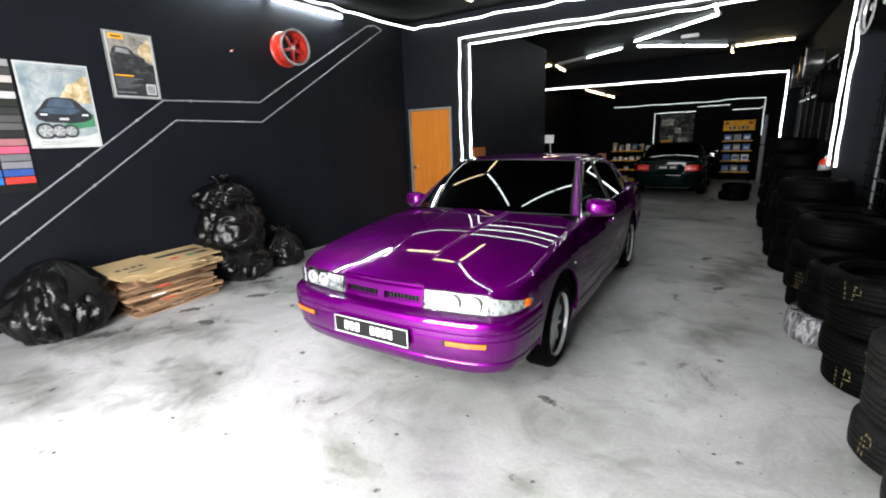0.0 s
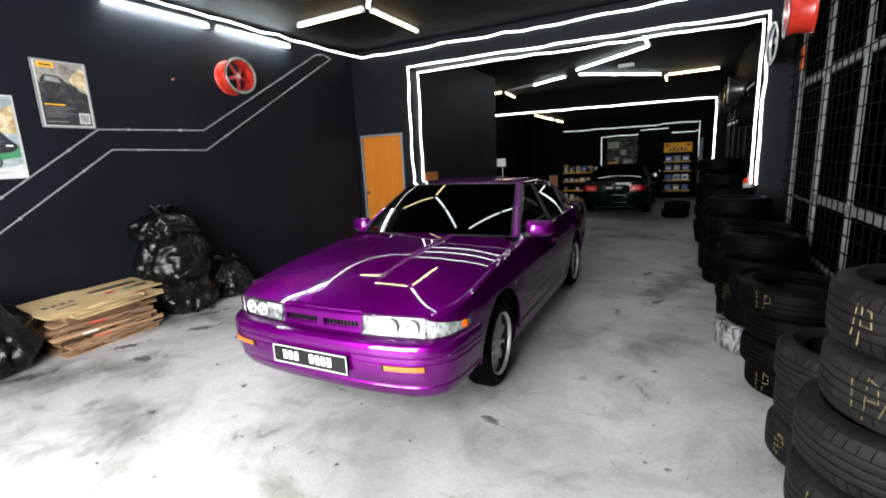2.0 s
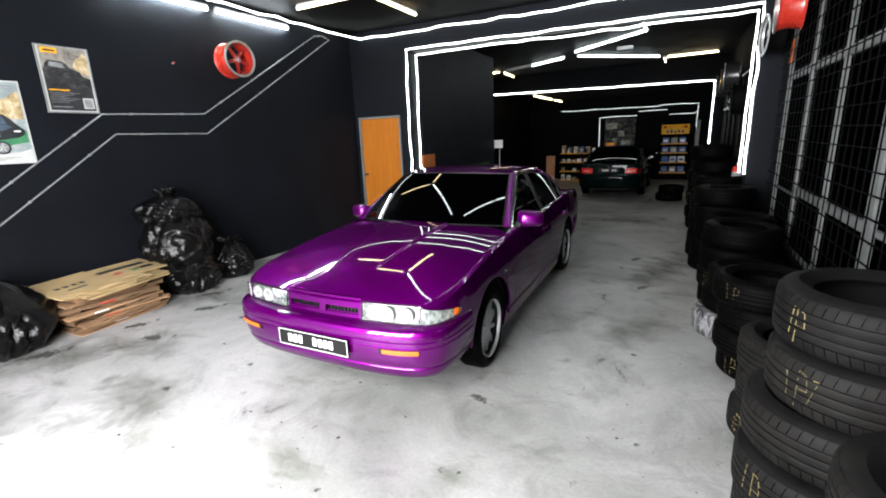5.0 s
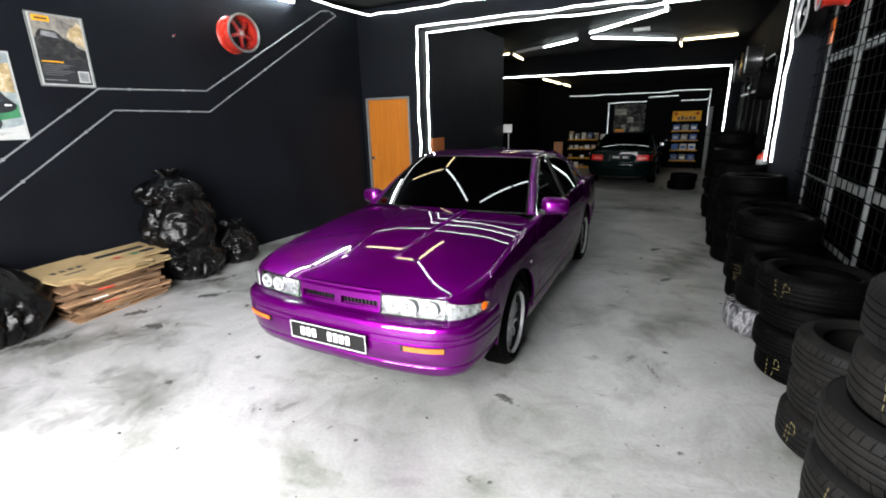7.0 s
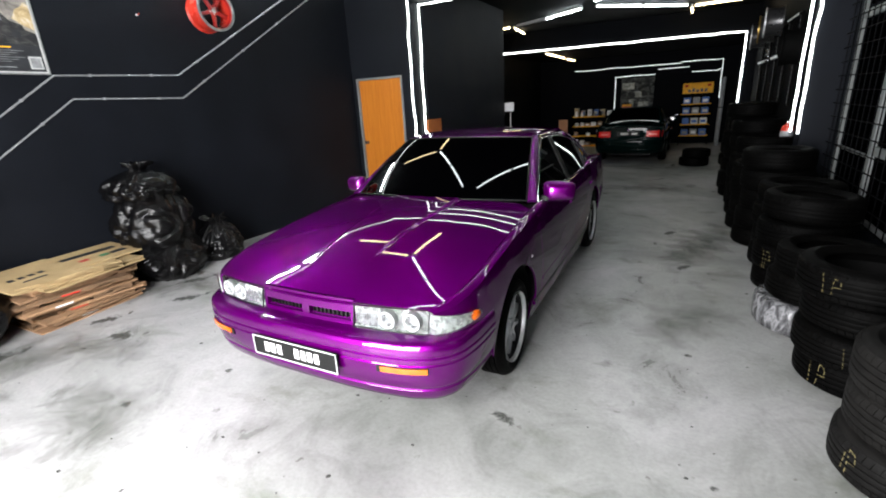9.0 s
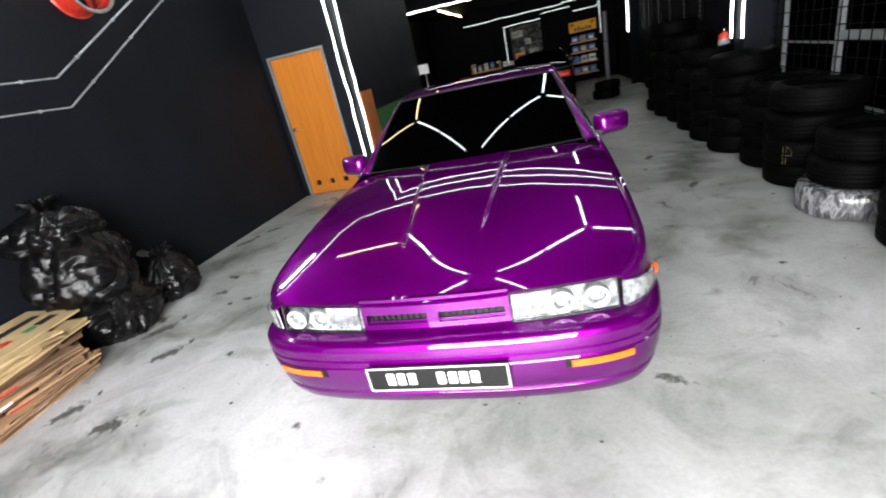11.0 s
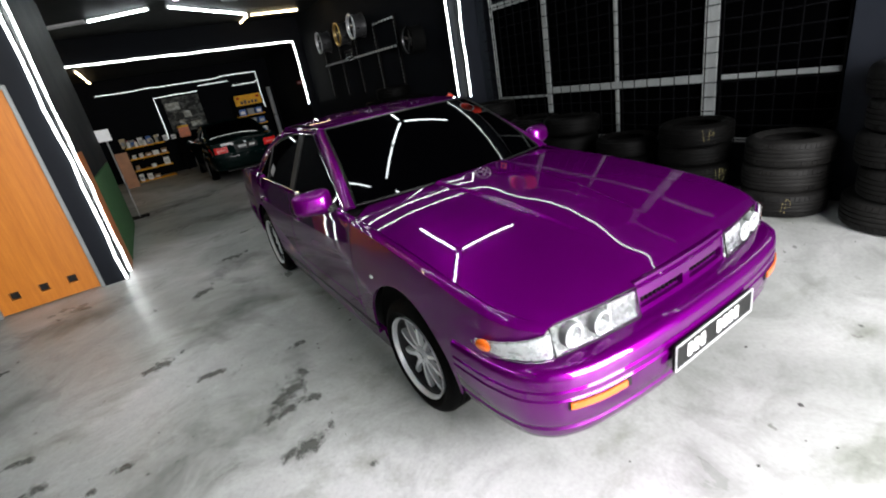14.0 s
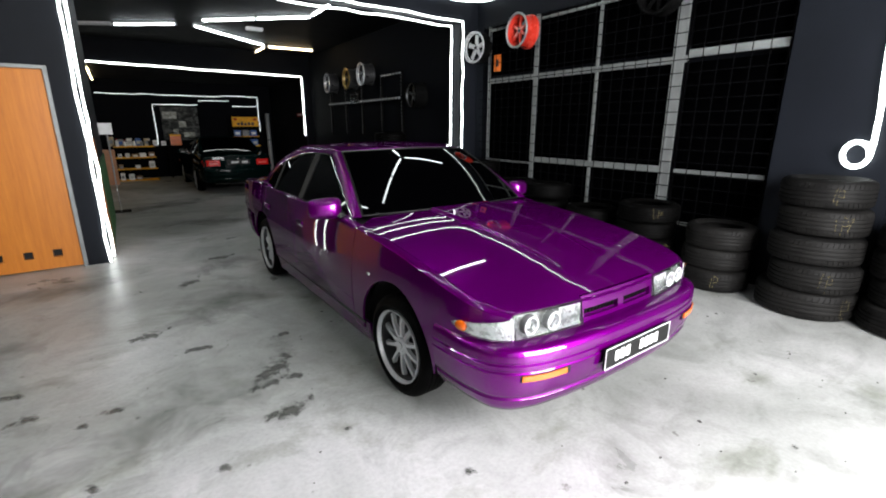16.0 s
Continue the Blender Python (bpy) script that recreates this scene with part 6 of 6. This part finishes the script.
for k in range(7):
    carton(-3.85 + k * 0.24, 18.9, 0.87, 0.14, 0.14, rnd.uniform(0.1, 0.3), rnd.choice((WHITE, GREY, WARMPRINT, BLUE)), "small carton on the workbench")
roll = thing("rolled_mat", "pale grey rolled mat standing beside the display shelf", "mat", pose(0.88, 18.2, -0.198))
part("roll", lathe([(0.02, 0.01), (0.06, 0.0), (0.066, 0.01), (0.066, 2.13), (0.06, 2.14), (0.02, 2.135)], 20), GREY, roll)
part("strap", lathe([(0.0655, 1.2), (0.068, 1.2), (0.068, 1.23), (0.0655, 1.23)], 20), BLACK_PLASTIC, roll)
red_board = thing("wall_sign", "red sign board on the side wall", "sign", pose(1.30, 15.7, 1.86))
part("board", box(-0.02, -0.35, -0.05, 0.02, 0.35, 0.05, 0.004), RED, red_board)
part("sign_mark", box(-0.0225, -0.28, -0.02, -0.0205, 0.28, 0.02, 0), WHITE, red_board)


# ---- stains on the floor ----
def stain(x, y, a, b, turn, seed, film=STAIN, z=0.006, name="floor_stain", label="dark oil stain soaked into the concrete floor"):
    bm = bmesh.new()
    n = 28
    ring = []
    for k in range(n):
        t = 2 * math.pi * k / n
        q = 1.35 * (1 + 0.30 * noise.noise(Vector((math.cos(t) * 1.6 + seed * 5, math.sin(t) * 1.6, seed))))
        ring.append(bm.verts.new((a * q * math.cos(t), b * q * math.sin(t), 0)))
    bm.faces.new(ring)
    solid(name, bm, film, label, "stain", Matrix.Translation((x, y, z + ground_z(y))) @ Matrix.Rotation(-FALL if y > 7.2 else 0.0, 4, "X") @ Matrix.Rotation(radians(turn), 4, "Z"), kind="structure")


# broad films of dirt, which also put shade into the aisles and back floor
for k, (x, y, a, b, turn) in enumerate(((-4.7, 4.7, 0.9, 0.5, 70), (-3.5, 3.3, 0.8, 0.45, 40), (-4.5, 2.9, 0.7, 0.4, 80), (-3.2, 4.9, 0.9, 0.5, 75), (-4.3, 6.1, 0.8, 0.5, 20), (-2.9, 6.2, 0.6, 0.4, 60), (0.05, 3.9, 0.8, 0.42, 85), (0.10, 5.6, 1.0, 0.42, 88), (0.2, 6.0, 0.8, 0.45, 80), (-0.5, 9.3, 1.2, 0.8, 30), (-2.4, 9.0, 1.3, 0.8, 10), (-1.0, 12.2, 1.5, 0.9, 0), (-3.6, 1.9, 0.5, 0.3, 30), (-2.9, 11.6, 1.4, 0.9, 50), (-3.7, 0.8, 0.9, 0.5, 20), (-4.3, 1.5, 0.8, 0.5, 60), (-2.9, 1.4, 0.6, 0.4, 10))):
    stain(x, y, a, b, turn, 60 + k, GRIME_SHADE, 0.002 + 0.0002 * k, "floor_grime_shade", "broad greenish film of dirt and painted shade on the concrete floor")
stain(-0.735, 2.27, 0.1, 0.05, 0, 0)
stain(-2.885, 1.49, 0.06, 0.04, 30, 1)
stain(-3.15, 2.93, 0.16, 0.09, 20, 3)
stain(-4.09, 2.7, 0.17, 0.09, 60, 4)
stain(-3.92, 3.47, 0.08, 0.05, 10, 5)
stain(-4.31, 3.63, 0.11, 0.06, 30, 6)
stain(-3.51, 2.66, 0.06, 0.04, 0, 7)
stain(-3.08, 3.42, 0.22, 0.1, 50, 8)
stain(-3.0, 3.27, 0.1, 0.06, 0, 9)
stain(-3.72, 4.43, 0.16, 0.09, 30, 10)
stain(-4.39, 3.95, 0.12, 0.05, 0, 11)
stain(-4.06, 3.4, 0.06, 0.04, 0, 12)
stain(-2.6, 2.0, 0.05, 0.035, 0, 13)
stain(-2.93, 2.59, 0.05, 0.03, 0, 14)
stain(-4.99, 4.98, 0.22, 0.1, 70, 15)
stain(-4.78, 5.37, 0.16, 0.08, 60, 16)
stain(-4.61, 3.2, 0.13, 0.08, 0, 17)
stain(-4.43, 1.4, 0.22, 0.1, 70, 18)
stain(-4.33, 2.12, 0.18, 0.09, 75, 19)
stain(-3.86, 2.0, 0.17, 0.1, 40, 20)
stain(-4.46, 3.06, 0.22, 0.09, 70, 21)
stain(-0.35, 3.02, 0.06, 0.08, 0, 22, GRIME_SHADE)
stain(-3.69, 0.8, 0.05, 0.03, 0, 23)
stain(-3.4, 1.41, 0.16, 0.13, 0, 24, GRIME_SHADE)
stain(-3.16, 3.27, 0.14, 0.07, 30, 25)
stain(0.1, 3.3, 0.05, 0.03, 0, 26)
stain(-1.2, 1.2, 0.04, 0.02, 40, 27)
stain(0.2, 2.2, 0.04, 0.025, 10, 28)
stain(-2.2, 1.1, 0.035, 0.02, 70, 29)
stain(-0.6, 1.6, 0.03, 0.02, 0, 30)
stain(-2.9, 3.9, 0.1, 0.05, 30, 31)
stain(-3.4, 4.0, 0.14, 0.06, 10, 32)
stain(0.05, 5.0, 0.12, 0.06, 80, 33)
stain(-0.1, 6.2, 0.15, 0.07, 80, 34)
stain(-3.3, 5.6, 0.18, 0.08, 60, 35)
stain(-2.9, 6.4, 0.2, 0.1, 20, 36)

# crumbs of rubber and grit strewn over the front of the floor
rnd = random.Random(31)
bm = bmesh.new()
for k in range(110):
    x, y, r = rnd.uniform(-3.9, 0.7), rnd.uniform(0.3, 4.6), 0.003 + 0.009 * rnd.random() ** 3
    turn, n = rnd.uniform(0, 6.28), rnd.choice((5, 6, 7))
    ring = [(r * rnd.uniform(0.6, 1.2) * math.cos(turn + 6.2832 * i / n) * 1.4, r * rnd.uniform(0.6, 1.2) * math.sin(turn + 6.2832 * i / n)) for i in range(n)]
    low, high = ([bm.verts.new((x + p * q, y + o * q, z)) for p, o in ring] for q, z in ((1.0, 0.0005), (0.6, 0.0035)))
    bm.faces.new(high)
    for i in range(n):
        bm.faces.new((low[i], low[(i + 1) % n], high[(i + 1) % n], high[i]))
solid("floor_grit", bm, surface("dark grit", (0.05, 0.05, 0.046), 0.8, var=0.4, scale=9, bump=0), "dark crumbs of rubber and grit strewn on the concrete floor", "grit", kind="stuff")
